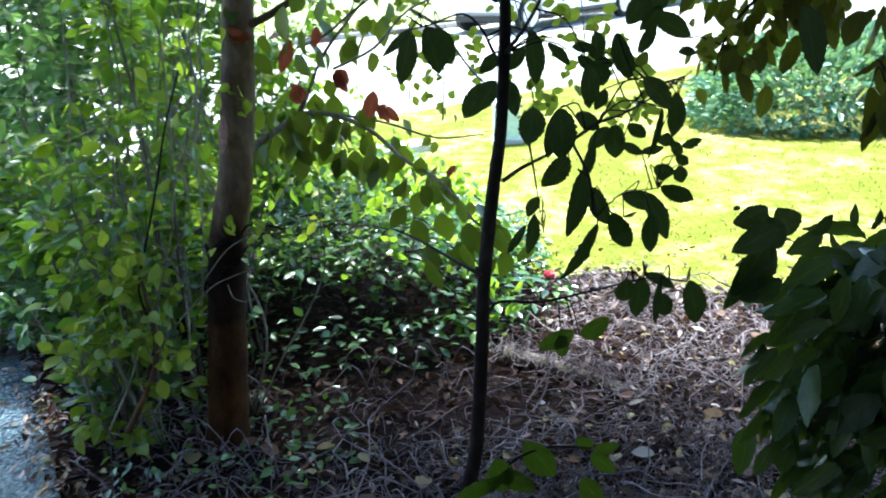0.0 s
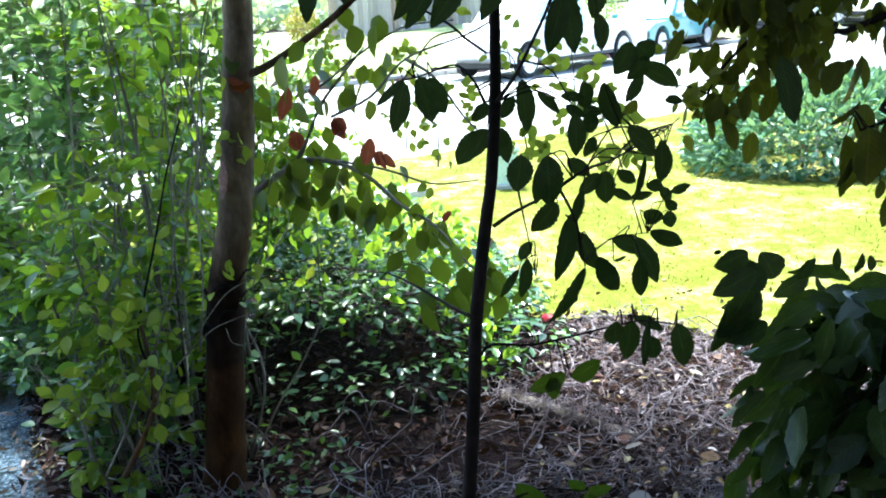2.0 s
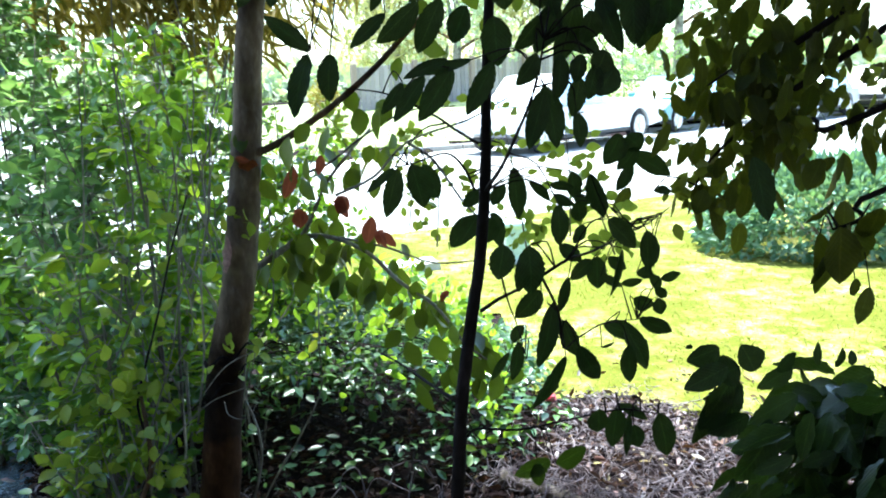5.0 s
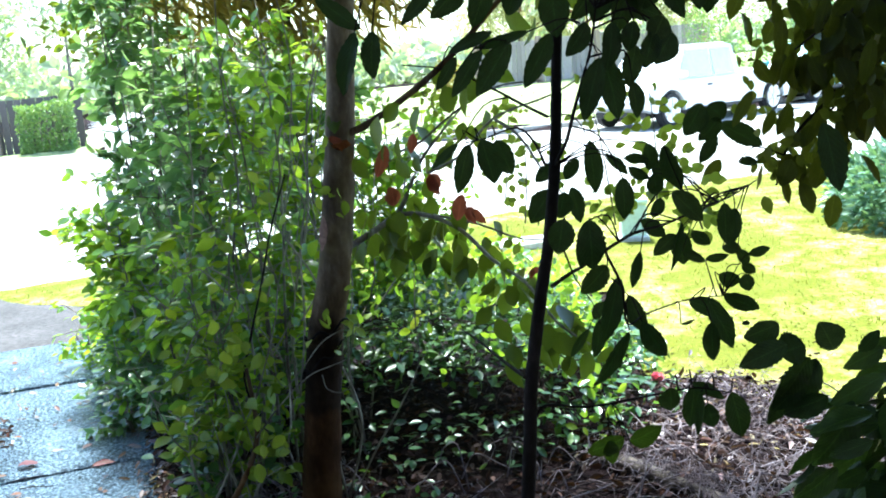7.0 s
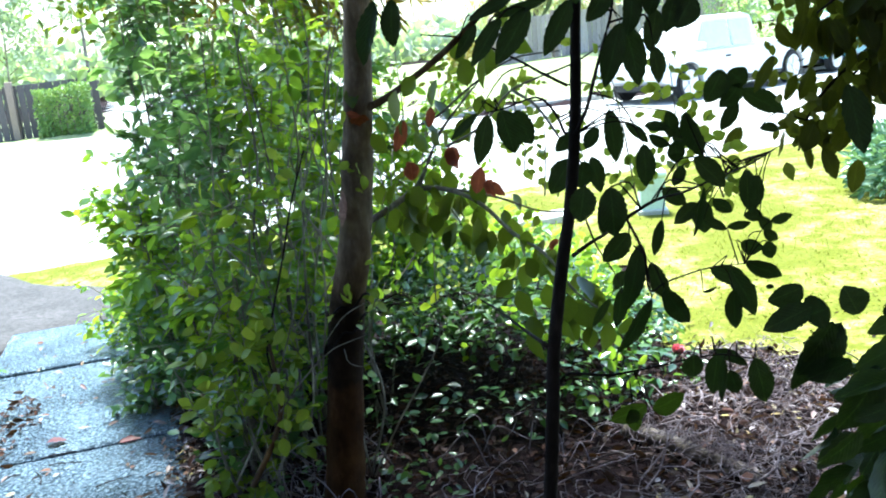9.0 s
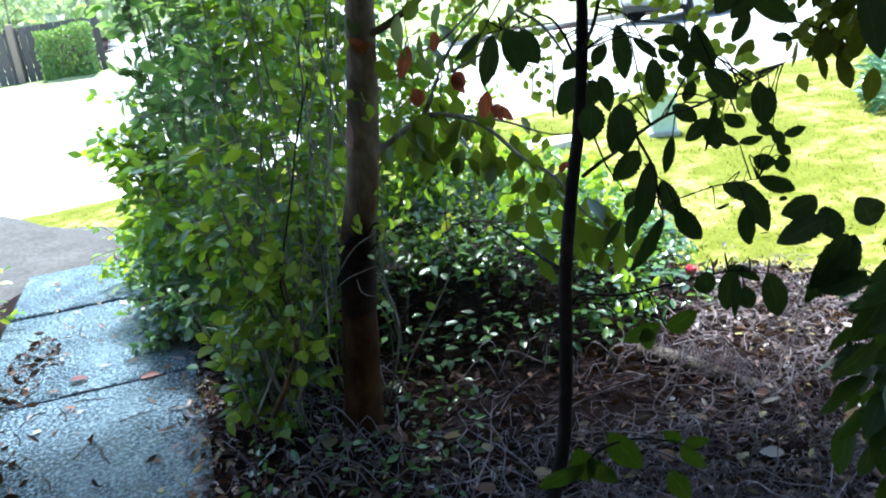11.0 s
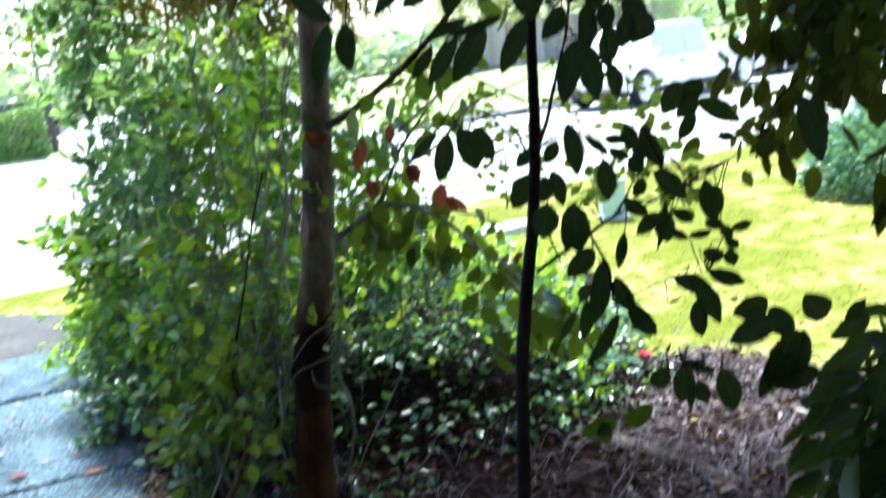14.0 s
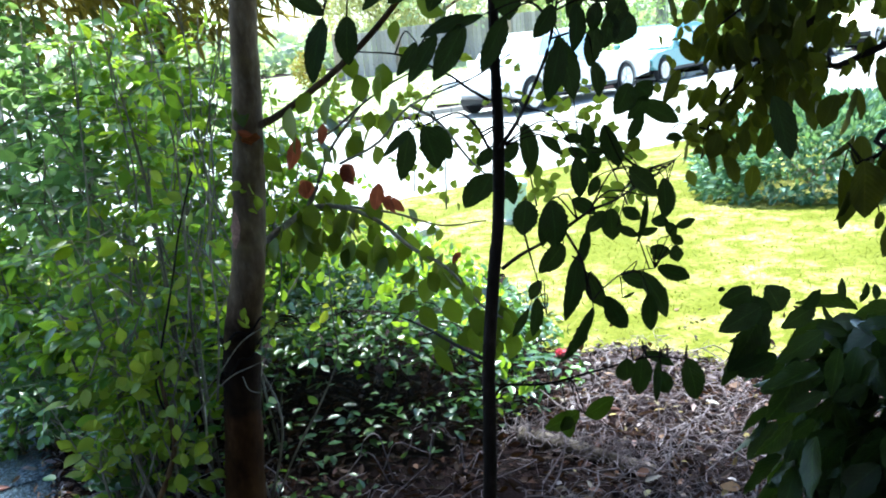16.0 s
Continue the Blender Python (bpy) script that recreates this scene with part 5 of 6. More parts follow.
tube("trunk", [b0 + (0, 0, -0.05), b0 + (0.02, 0, 1.2), b0 + (0.1, -0.1, 2.4), b0 + (0.1, -0.2, 3.3)], 0.035, 0.02, BARK_DARK, straw, 8)
pos, way = blob(2300, (-1.2, 4.45, 2.12), (1.0, 0.45, 0.5), 0.1)
leaves("foliage", pos, rand_dirs(len(pos), -0.8, 0.7) + np.array([0.35, 0, 0]), rand_dirs(len(pos)) + np.array([0, -0.6, 0]), rng.uniform(0.10, 0.22, len(pos)), 0.12, LEAF_STRAW, straw)

# ---------- ivy mound ----------
rng = np.random.default_rng(108)
ivy = thing("ivy", (-0.35, 3.8, 0), "dense mound of glossy dark ivy and creepers", "ivy")


def ivy_height(x, y):
    h = 0.46 - 0.55 * max(0.0, x + 0.15) - 0.10 * max(0.0, -0.6 - x)
    front = 3.12 + 0.55 * max(0.0, x + 0.1)
    k = max(0.0, min(1.0, (y - front) / 0.28))
    back = max(0.0, min(1.0, (5.2 - y) / 0.7))
    return max(0.0, h) * k ** 0.6 * back ** 0.5


pos = []
while len(pos) < 8000:
    x, y = rng.uniform(-1.5, 0.62), rng.uniform(2.95, 5.15)
    if across(x, y) < 0.15:
        continue
    h = ivy_height(x, y)
    if h > 0.02 and (h > 0.36 or (x > -0.05 and rng.random() < 3.0 * h) or rng.random() < 0.03):
        z = max(0.015, h * (1 - 0.26 * rng.random() ** 2) + 0.03 * noise.noise((x * 6, y * 6, 1)))
        pos.append((x, y - (0.16 * rng.random() if z > 0.3 else 0), z))
n = len(pos)
pos, way, facing, length = np.array(pos), rand_dirs(n, -0.35) + np.array([0, -0.45, 0]), rand_dirs(n, 2.0) + np.array([0, 0.15, 0.3]), rng.uniform(0.030, 0.068, n)
flat = rng.random(n) < 0.45
way[flat] = rand_dirs(int(flat.sum())) * (1, 1, 0.15)
facing[flat] = rand_dirs(int(flat.sum()), 6.0)
m = 230
low = np.column_stack([rng.uniform(-0.95, 0.3, m), rng.uniform(2.98, 3.25, m), rng.uniform(0.03, 0.30, m)])
low[:, 1] += 0.55 * np.maximum(0, low[:, 0] + 0.1)
pos, way = np.vstack([pos, low]), np.vstack([way, rand_dirs(m) * (1, 1, 0.15)])
facing, length = np.vstack([facing, rand_dirs(m, 3.0)]), np.concatenate([length, rng.uniform(0.035, 0.06, m)])
keep = leaf_pieces(290, pos, way, facing, length, 0.50, LEAF_IVY, ivy)
leaves("ivy_foliage", pos[keep], way[keep], facing[keep], length[keep], 0.50, LEAF_IVY, ivy)
pos = np.column_stack([rng.uniform(-1.0, 0.3, 1050), rng.uniform(3.2, 4.6, 1050), rng.random(1050)])
pos[:, 2] = [ivy_height(x, y) + 0.05 + 0.38 * k * (0.35 + 0.65 * (x < -0.3)) for x, y, k in pos]
leaves("sprout_foliage", pos, rand_dirs(1050, -0.2), rand_dirs(1050, 0.8) + np.array([0, -0.4, 0]), rng.uniform(0.03, 0.066, 1050), 0.62, LEAF_SHRUB, ivy, "paler upright shoots")
lines = []
for _ in range(230):
    x, y = rng.uniform(-1.0, 0.45), rng.uniform(2.85, 3.7)
    z = ivy_height(x, y) + 0.02
    a = rng.uniform(0, 6.28)
    p = np.array((x, y, z))
    q = p + (0.16 * math.cos(a), 0.10 * math.sin(a) - 0.05, -0.1 * rng.random())
    lines.append((smooth_line([p, (p + q) / 2 + (0, 0, 0.04 * rng.random()), (q[0], q[1], max(0.01, q[2]))], 3), 0.0035, 0.002))
runners = []
for _ in range(16):
    x, y = rng.uniform(-0.9, 0.35), rng.uniform(2.85, 3.2)
    a, L = rng.uniform(0, 6.28), rng.uniform(0.12, 0.3)
    p, d = np.array((x, y, 0.02)), np.array((L * math.cos(a), 0.4 * L * math.sin(a), 0))
    runners.append((smooth_line([p, p + d * 0.3 + (0, 0, 0.6 * L * rng.random()), p + d * 0.8 + (0, 0, 0.5 * L * rng.random()), p + d + (0, 0, 0.05)], 4), 0.0028, 0.0014))
m = 260
low = np.column_stack([rng.uniform(-1.15, -0.35, m), rng.uniform(2.15, 2.95, m), 0.03 + 0.10 * rng.random(m) ** 2])
low = low[[across(x, y) > -0.06 for x, y, _ in low]]
m = len(low)
leaves("creeping_foliage", low, rand_dirs(m) * (1, 1, 0.3), rand_dirs(m, 1.6), rng.uniform(0.025, 0.05, m), 0.5, LEAF_IVY, ivy, "small dark creeping leaves at the foot of the tree")
for _ in range(60):
    x, y = rng.uniform(-1.15, -0.6), rng.uniform(2.1, 2.9)
    if across(x, y) < -0.04:
        continue
    a, L = rng.uniform(0, 6.28), rng.uniform(0.10, 0.34)
    p, d = np.array((x, y, 0.02)), np.array((L * math.cos(a), 0.6 * L * math.sin(a), 0))
    runners.append((smooth_line([p, p + d * 0.3 + (0, 0, 0.7 * L * rng.random()), p + d * 0.8 + (0, 0, 0.6 * L * rng.random()), p + d + (0, 0, 0.04)], 4), 0.0026, 0.0013))
tubes("runner_tangle", runners, DEADWOOD, ivy, 4, "thin pale bare runners", "stuff")
# stems in dark bark: the shade inside the ivy is in their colour
tubes("ivy_tangle", lines, BARK_DARK, ivy, 4, kind="stuff")

# ---------- laurel on the lawn ----------
rng = np.random.default_rng(109)
laurel = thing("laurel_bush", (3.5, 7.2, 0), "broad pale glossy laurel bush on the lawn", "bush")
for k in range(10):
    a = k * 0.63
    tube("stem", [(3.5 + 0.1 * math.cos(a), 7.2 + 0.1 * math.sin(a), -0.03), (3.5 + 0.4 * math.cos(a), 7.2 + 0.35 * math.sin(a), 0.3), (3.5 + 0.8 * math.cos(a), 7.2 + 0.55 * math.sin(a), 0.5)], 0.015, 0.005, BARK_TWIG, laurel, 6)
pos, d = blob(10500, (3.55, 7.2, 0.18), (1.2, 0.82, 0.58), 0.62)
keep = pos[:, 2] > 0.02
pos, d = pos[keep], d[keep]
leaves("foliage", pos, d + rand_dirs(len(pos)) * 0.7 + np.array([0, -0.2, 0.1]), rand_dirs(len(pos), 0.9) + np.array([0, -0.5, 0]), rng.uniform(0.06, 0.115, len(pos)), 0.40, LEAF_LAUREL, laurel)

# ---------- litter ----------
rng = np.random.default_rng(110)
def litter_ok(x, y):
    if in_lawn(x, y) and rng.random() > 0.03:
        return False
    if rng.random() > min(1.0, (y + 0.9) / 1.9) * min(1.0, (3.1 - x) / 0.9):
        return False
    c, s = across(x, y), along(x, y)
    if PATH_LEFT + 0.26 + 0.08 * math.sin(5 * s) < c < PATH_RIGHT - 0.03 + 0.03 * math.sin(9 * s) and s < 6.5:
        return rng.random() < 0.02
    return True


def litter_at(count, x0, x1, y0, y1, share=None):
    out = []
    while len(out) < count:
        x, y = rng.uniform(x0, x1), rng.uniform(y0, y1)
        if litter_ok(x, y) and (share is None or ivy_height(x, y - 0.08) < 0.1) and (share is None or rng.random() < share(x, y)):
            out.append((x, y, 0.008 + 0.024 * rng.random() + 0.012 * noise.noise((x * 5, y * 5, 0))))
    return np.array(out)


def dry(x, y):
    """Share of pale dry leaves: thinned before the ivy to imitate shade, fullest near right."""
    ivy_shade = math.exp(-((x + 0.2) / 0.72) ** 2 - ((y - 2.95) / 0.42) ** 2)
    return max(0.03, min(1.0, 0.58 + (0.42 - 0.55 * max(0.0, min(1.0, (y - 2.2) / 0.6))) * (x > 0)) * (1 - 0.97 * min(1.0, 1.7 * ivy_shade)))


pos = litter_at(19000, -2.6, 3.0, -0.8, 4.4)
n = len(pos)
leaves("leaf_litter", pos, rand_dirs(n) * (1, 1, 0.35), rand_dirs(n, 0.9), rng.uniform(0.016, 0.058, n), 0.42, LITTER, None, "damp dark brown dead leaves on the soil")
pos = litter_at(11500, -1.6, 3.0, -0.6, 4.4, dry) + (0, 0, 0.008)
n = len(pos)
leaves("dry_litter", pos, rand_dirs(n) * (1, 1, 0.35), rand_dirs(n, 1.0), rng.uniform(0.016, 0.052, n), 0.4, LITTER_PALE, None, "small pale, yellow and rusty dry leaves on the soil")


def twig_line(L, wave):
    """A crooked dead twig that lies along +x and stands a little off the ground."""
    k = 6
    p = np.zeros((k, 3))
    p[:, 0] = np.linspace(0, L, k)
    p[1:, 1] = np.cumsum(rng.normal(size=k - 1)) * L * wave
    p[1:-1, 2] = np.abs(rng.normal(size=k - 2)) * 0.026
    return smooth_line(p, 2)


def twig_spot():
    while True:
        x, y = rng.uniform(-1.1, 1.9), rng.uniform(1.2, 3.9)
        # pale twigs kept out of the same spot, imitating its shade
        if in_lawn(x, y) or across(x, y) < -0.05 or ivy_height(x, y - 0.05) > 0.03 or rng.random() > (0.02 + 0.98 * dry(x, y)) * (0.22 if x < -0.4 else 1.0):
            continue
        return x, y


twigs = thing("dead_twigs", (0.5, 2.4, 0), "tangle of pale crooked dead twigs on the soil", "twigs")
TWIG_MESHES = []
for k in range(14):
    v, f = tube_data(twig_line(rng.uniform(0.18, 0.46), 0.12), rng.uniform(0.0026, 0.0048), 0.0015, 5)
    TWIG_MESHES.append(bpy.data.meshes.new("twig"))
    TWIG_MESHES[-1].from_pydata([tuple(p) for p in v], [], f)
    TWIG_MESHES[-1].materials.append(DEADWOOD)
for k in range(290):
    x, y = twig_spot()
    ob = new("twig", TWIG_MESHES[k % 14])
    ob.matrix_basis = pose(x, y, rng.uniform(0.02, 0.045), rng.uniform(-25, 25), rng.uniform(-14, 6), rng.uniform(0, 360))
    under(ob, twigs)
lines = []
for k in range(3600):
    x, y = twig_spot()
    a = rng.uniform(0, 6.28)
    p = twig_line(rng.uniform(0.08, 0.26), 0.13)
    q = np.column_stack([x + p[:, 0] * math.cos(a) - p[:, 1] * math.sin(a), y + p[:, 0] * math.sin(a) + p[:, 1] * math.cos(a), p[:, 2] + rng.uniform(0.012, 0.04)])
    lines.append((q, rng.uniform(0.0011, 0.0024), 0.0008))
for k in range(70):
    u, a = rng.random(), rng.uniform(0, 6.28)
    p = twig_line(rng.uniform(0.08, 0.2), 0.11)
    x, y = 0.2 + 0.42 * u + 0.03 * rng.normal(), 3.14 - 0.39 * u + 0.03 * rng.normal()
    q = np.column_stack([x + (p[:, 0] - 0.06) * math.cos(a) - p[:, 1] * math.sin(a), y + (p[:, 0] - 0.06) * math.sin(a) + p[:, 1] * math.cos(a), p[:, 2] + 0.045])
    lines.append((q, rng.uniform(0.0014, 0.0026), 0.0009))
tubes("twig_tangle", lines, DEADWOOD, twigs, 4, "fine pale twigs and stalks", "stuff")
edge = []
while len(edge) < 420:
    s, c = rng.uniform(1.7, 5.0), PATH_RIGHT + rng.normal() * 0.07
    if rng.random() < 0.12:
        c = PATH_LEFT + 0.25 + abs(rng.normal()) * 0.1
    edge.append(on_path(s, c, 0.024 + 0.012 * rng.random()))
n = len(edge)
leaves("edge_litter", edge, rand_dirs(n) * (1, 1, 0.3), rand_dirs(n, 1.4), rng.uniform(0.02, 0.055, n), 0.33, LITTER_PALE, None, "pale and reddish dead leaves blown along the path edge")
log = thing("log", (0.46, 2.93, 0), "short pale fallen branch lying in the litter", "log")
tube("wood", [(0.22, 3.13, 0.018), (0.35, 3.00, 0.026), (0.49, 2.87, 0.016), (0.63, 2.75, 0.004)], 0.031, 0.022, LOG_BARK, log, 10, 4, 0.05)


def lying_leaf(x, y, z, angle, length, width, label, meshes=FALLEN_MESHES):
    a = radians(angle)
    ob = leaf_at((x, y, z), (math.cos(a), math.sin(a), 0.05), (0.2 * rng.normal(), 0.2 * rng.normal(), 1), length, width, meshes, None, "fallen_leaf")
    return tagged(ob, label, "leaf", "fallen leaves")


lying_leaf(-2.16, 3.17, 0.022, 20, 0.08, 0.06, "dark red fallen leaf on the concrete path", CRIMSON_MESHES)
lying_leaf(-1.83, 3.15, 0.022, 25, 0.09, 0.035, "reddish brown fallen leaf lying on a path joint", CRIMSON_MESHES)
lying_leaf(-1.22, 2.27, 0.022, 160, 0.06, 0.03, "pale yellow fallen leaf on the concrete path")
lying_leaf(0.66, 2.16, 0.045, 70, 0.06, 0.045, "pale yellow fallen leaf on the litter")
placed = 0
while placed < 70:
    x, y = rng.uniform(-0.9, 1.5), rng.uniform(1.5, 3.4)
    if in_lawn(x, y) or across(x, y) < 0.0 or ivy_height(x, y) > 0.02 or dry(x, y) < 0.3:
        continue
    size = rng.uniform(0.045, 0.085)
    lying_leaf(x, y, 0.05, rng.uniform(0, 360), size, size * rng.uniform(0.5, 0.75), "curled brown fallen leaf on the litter")
    placed += 1
for _ in range(60):
    s, c = rng.uniform(2.0, 5.3), PATH_LEFT + 0.2 + (PATH_RIGHT - PATH_LEFT - 0.22) * (1 - rng.random() ** 1.8 if rng.random() < 0.6 else rng.random() ** 2)
    x, y, z = on_path(s, c, 0.022)
    lying_leaf(x, y, z, rng.uniform(0, 360), rng.uniform(0.025, 0.05), rng.uniform(0.012, 0.025), "small brownish fallen leaf on the concrete path")
for _ in range(26):
    s, c = rng.uniform(1.9, 4.0), rng.uniform(PATH_LEFT + 0.05, PATH_LEFT + 0.65)
    x, y, z = on_path(s, c, 0.016)
    a = rng.uniform(0, 6.28)
    st = tube("twig", [(x, y, z), (x + 0.05 * math.cos(a), y + 0.05 * math.sin(a), z + 0.008), (x + 0.13 * math.cos(a + 0.2), y + 0.13 * math.sin(a + 0.2), z)], 0.003, 0.002, BARK_DARK, None, 5)
    tagged(st, "small dark twig lying on the path", "twig", "twigs on the path")

# ---------- fallen blossom ----------
rng = np.random.default_rng(111)
blossom = thing("blossom", (0.50, 3.72, 0.05), "fallen pink blossom with a white petal", "flower")
for k in range(7):
    a = k * 0.9
    me = broad_leaf_mesh("petal", 70 + k, PINK, -0.35, 0.3)
    ob = new("petal", me)
    ob.parent = blossom
    ob.matrix_basis = pose(0, 0, 0.03, 35 + 12 * (k % 2), 0, math.degrees(a)) @ Matrix.Diagonal((0.045, 0.045, 0.045, 1))
ob = new("petal", broad_leaf_mesh("petal", 80, PETAL_WHITE, 0.1, 0.2))
ob.parent = blossom
ob.matrix_basis = pose(-0.03, -0.03, 0.0, 10, 0, 120) @ Matrix.Diagonal((0.05, 0.07, 0.05, 1))
tagged(ob, "white petal")

# ---------- lawn grass ----------
rng = np.random.default_rng(112)
pos = []
while len(pos) < 90000:
    x = rng.uniform(-5.5, 8.0)
    y = 3.4 + 8.5 * rng.random() ** 1.4
    bare = noise.noise((x * 2.2, y * 2.2, 3.0)) > 0.28 + 0.35 * max(0.0, y + 0.5 * x - 5.0)
    if bare and rng.random() < 0.85:
        continue
    if in_lawn(x, y) or (in_lawn(x + 0.1, y + 0.12) and rng.random() < 0.4):
        pos.append((x, y, ground_z(x, y)))
n = len(pos)
leaves("grass", pos, rand_dirs(n, 0.45, 0.8), rand_dirs(n) * 0.6 + np.array([0, -0.3, 1.0]), rng.uniform(0.012, 0.030, n), 0.22, GRASS, None, "short sunlit yellow-green lawn grass", shape=LEAF_V)
pos = []
while len(pos) < 9000:
    s, d = rng.uniform(-8, 18), ROAD_WIDTH + 0.4 + 7 * rng.random()
    x, y = road_xy(s, d)
    if not verge_keep(x, y):
        continue
    pos.append((x, y, ground_z(x, y)))
leaves("verge_grass", pos, rand_dirs(len(pos), 1.4, 0.8), rand_dirs(len(pos)) * 0.5 + np.array([0, -1, 0.2]), rng.uniform(0.03, 0.08, len(pos)), 0.25, VERGE_GRASS, None, "rough sunlit grass on the verge", shape=LEAF_V)

# ---------- service pedestal and stone on the lawn ----------
box = thing("service_pedestal", (0.79, 7.08, 0.0), "faded mint-green plastic service pedestal on the lawn", "utility box")
bm = bmesh.new()
block(bm, 0.20, 0.18, 0.30, pose(0, 0, 0.15), 0.02, 2)
part("housing", bm, MINT, box)
bm = bmesh.new()
block(bm, 0.225, 0.205, 0.06, pose(0, 0, 0.32), 0.025, 2)
part("lid", bm, MINT, box)
bm = bmesh.new()
block(bm, 0.24, 0.22, 0.05, pose(0, 0, 0.02), 0.01)
part("base_plate", bm, STONE, box)
stone = thing("flat_stone", (-0.08, 7.0, 0), "flat pale stone slab lying in the grass", "stone")
bm = bmesh.new()
block(bm, 0.42, 0.30, 0.08, pose(0, 0, 0.02, 0, 0, 12), 0.02, 2)
for v in bm.verts:
    v.co += Vector((rng.normal(), rng.normal(), rng.normal() * 0.3)) * 0.008
part("slab", bm, STONE, stone)


# ---------- parked vehicles ----------
def prism(bm, outline, half, bev=0.03, top_in=0.0, z_in=0.0):
    """Side outline (x, z) drawn out to both sides; top_in narrows what lies above z_in."""
    a = [bm.verts.new((x, half - (top_in if z > z_in else 0), z)) for x, z in outline]
    b = [bm.verts.new((x, -half + (top_in if z > z_in else 0), z)) for x, z in outline]
    n = len(outline)
    faces = [bm.faces.new(a[::-1]), bm.faces.new(b)]
    for i in range(n):
        faces.append(bm.faces.new((a[i], a[(i + 1) % n], b[(i + 1) % n], b[i])))
    bmesh.ops.recalc_face_normals(bm, faces=bm.faces)
    if bev:
        edges = [e for e in bm.edges if len(e.link_faces) == 2 and e.calc_face_angle() > 0.6]
        bmesh.ops.bevel(bm, geom=edges, offset=bev, segments=2, affect="EDGES", profile=0.6)


def arch(x, r, z):
    return [(x + r * math.cos(a), z + r * math.sin(a)) for a in np.linspace(0.0, math.pi, 11)]


def disc(bm, r, depth, m, segs=24, r2=None):
    bmesh.ops.create_cone(bm, cap_ends=True, segments=segs, radius1=r, radius2=r if r2 is None else r2, depth=depth, matrix=m)


def wheel_on(car, x, y, r, out):
    """Tyre with rim, hub and spokes; out: +1 or -1, its outer side."""
    bm = bmesh.new()
    disc(bm, r, 0.20, pose(0, 0, 0, 90), 28)
    bmesh.ops.bevel(bm, geom=[e for e in bm.edges if e.calc_face_angle(0) > 0.8], offset=0.04, segments=2, affect="EDGES")
    t = part("wheel", bm, RUBBER, car, "black tyre on a silver rim")
    t.matrix_basis = pose(x, y, r)
    bm = bmesh.new()
    disc(bm, r * 0.70, 0.03, pose(0, out * 0.096, 0, 90), 24)
    disc(bm, r * 0.18, 0.03, pose(0, out * 0.118, 0, 90), 12)
    for k in range(6):
        block(bm, r * 0.12, 0.02, r * 0.62, pose(0, out * 0.116, 0, 0, 60 * k) @ pose(0, 0, r * 0.33), 0.006)
    part("rim", bm, ALLOY, t)


def panel(car, name, corners, mat, label=""):
    """Flat four-cornered pane with some thickness."""
    bm = bmesh.new()
    c = [Vector(p) for p in corners]
    nrm = (c[1] - c[0]).cross(c[3] - c[0]).normalized() * 0.012
    a, b = [bm.verts.new(p + nrm) for p in c], [bm.verts.new(p - nrm) for p in c]
    bm.faces.new(a)
    bm.faces.new(b[::-1])
    for i in range(4):
        bm.faces.new((a[i], b[i], b[(i + 1) % 4], a[(i + 1) % 4]))
    bmesh.ops.recalc_face_normals(bm, faces=bm.faces)
    return part(name, bm, mat, car, label)


def small_block(car, name, size, at, mat, bev=0.01, label=""):
    bm = bmesh.new()
    block(bm, *size, pose(*at), bev)
    return part(name, bm, mat, car, label)


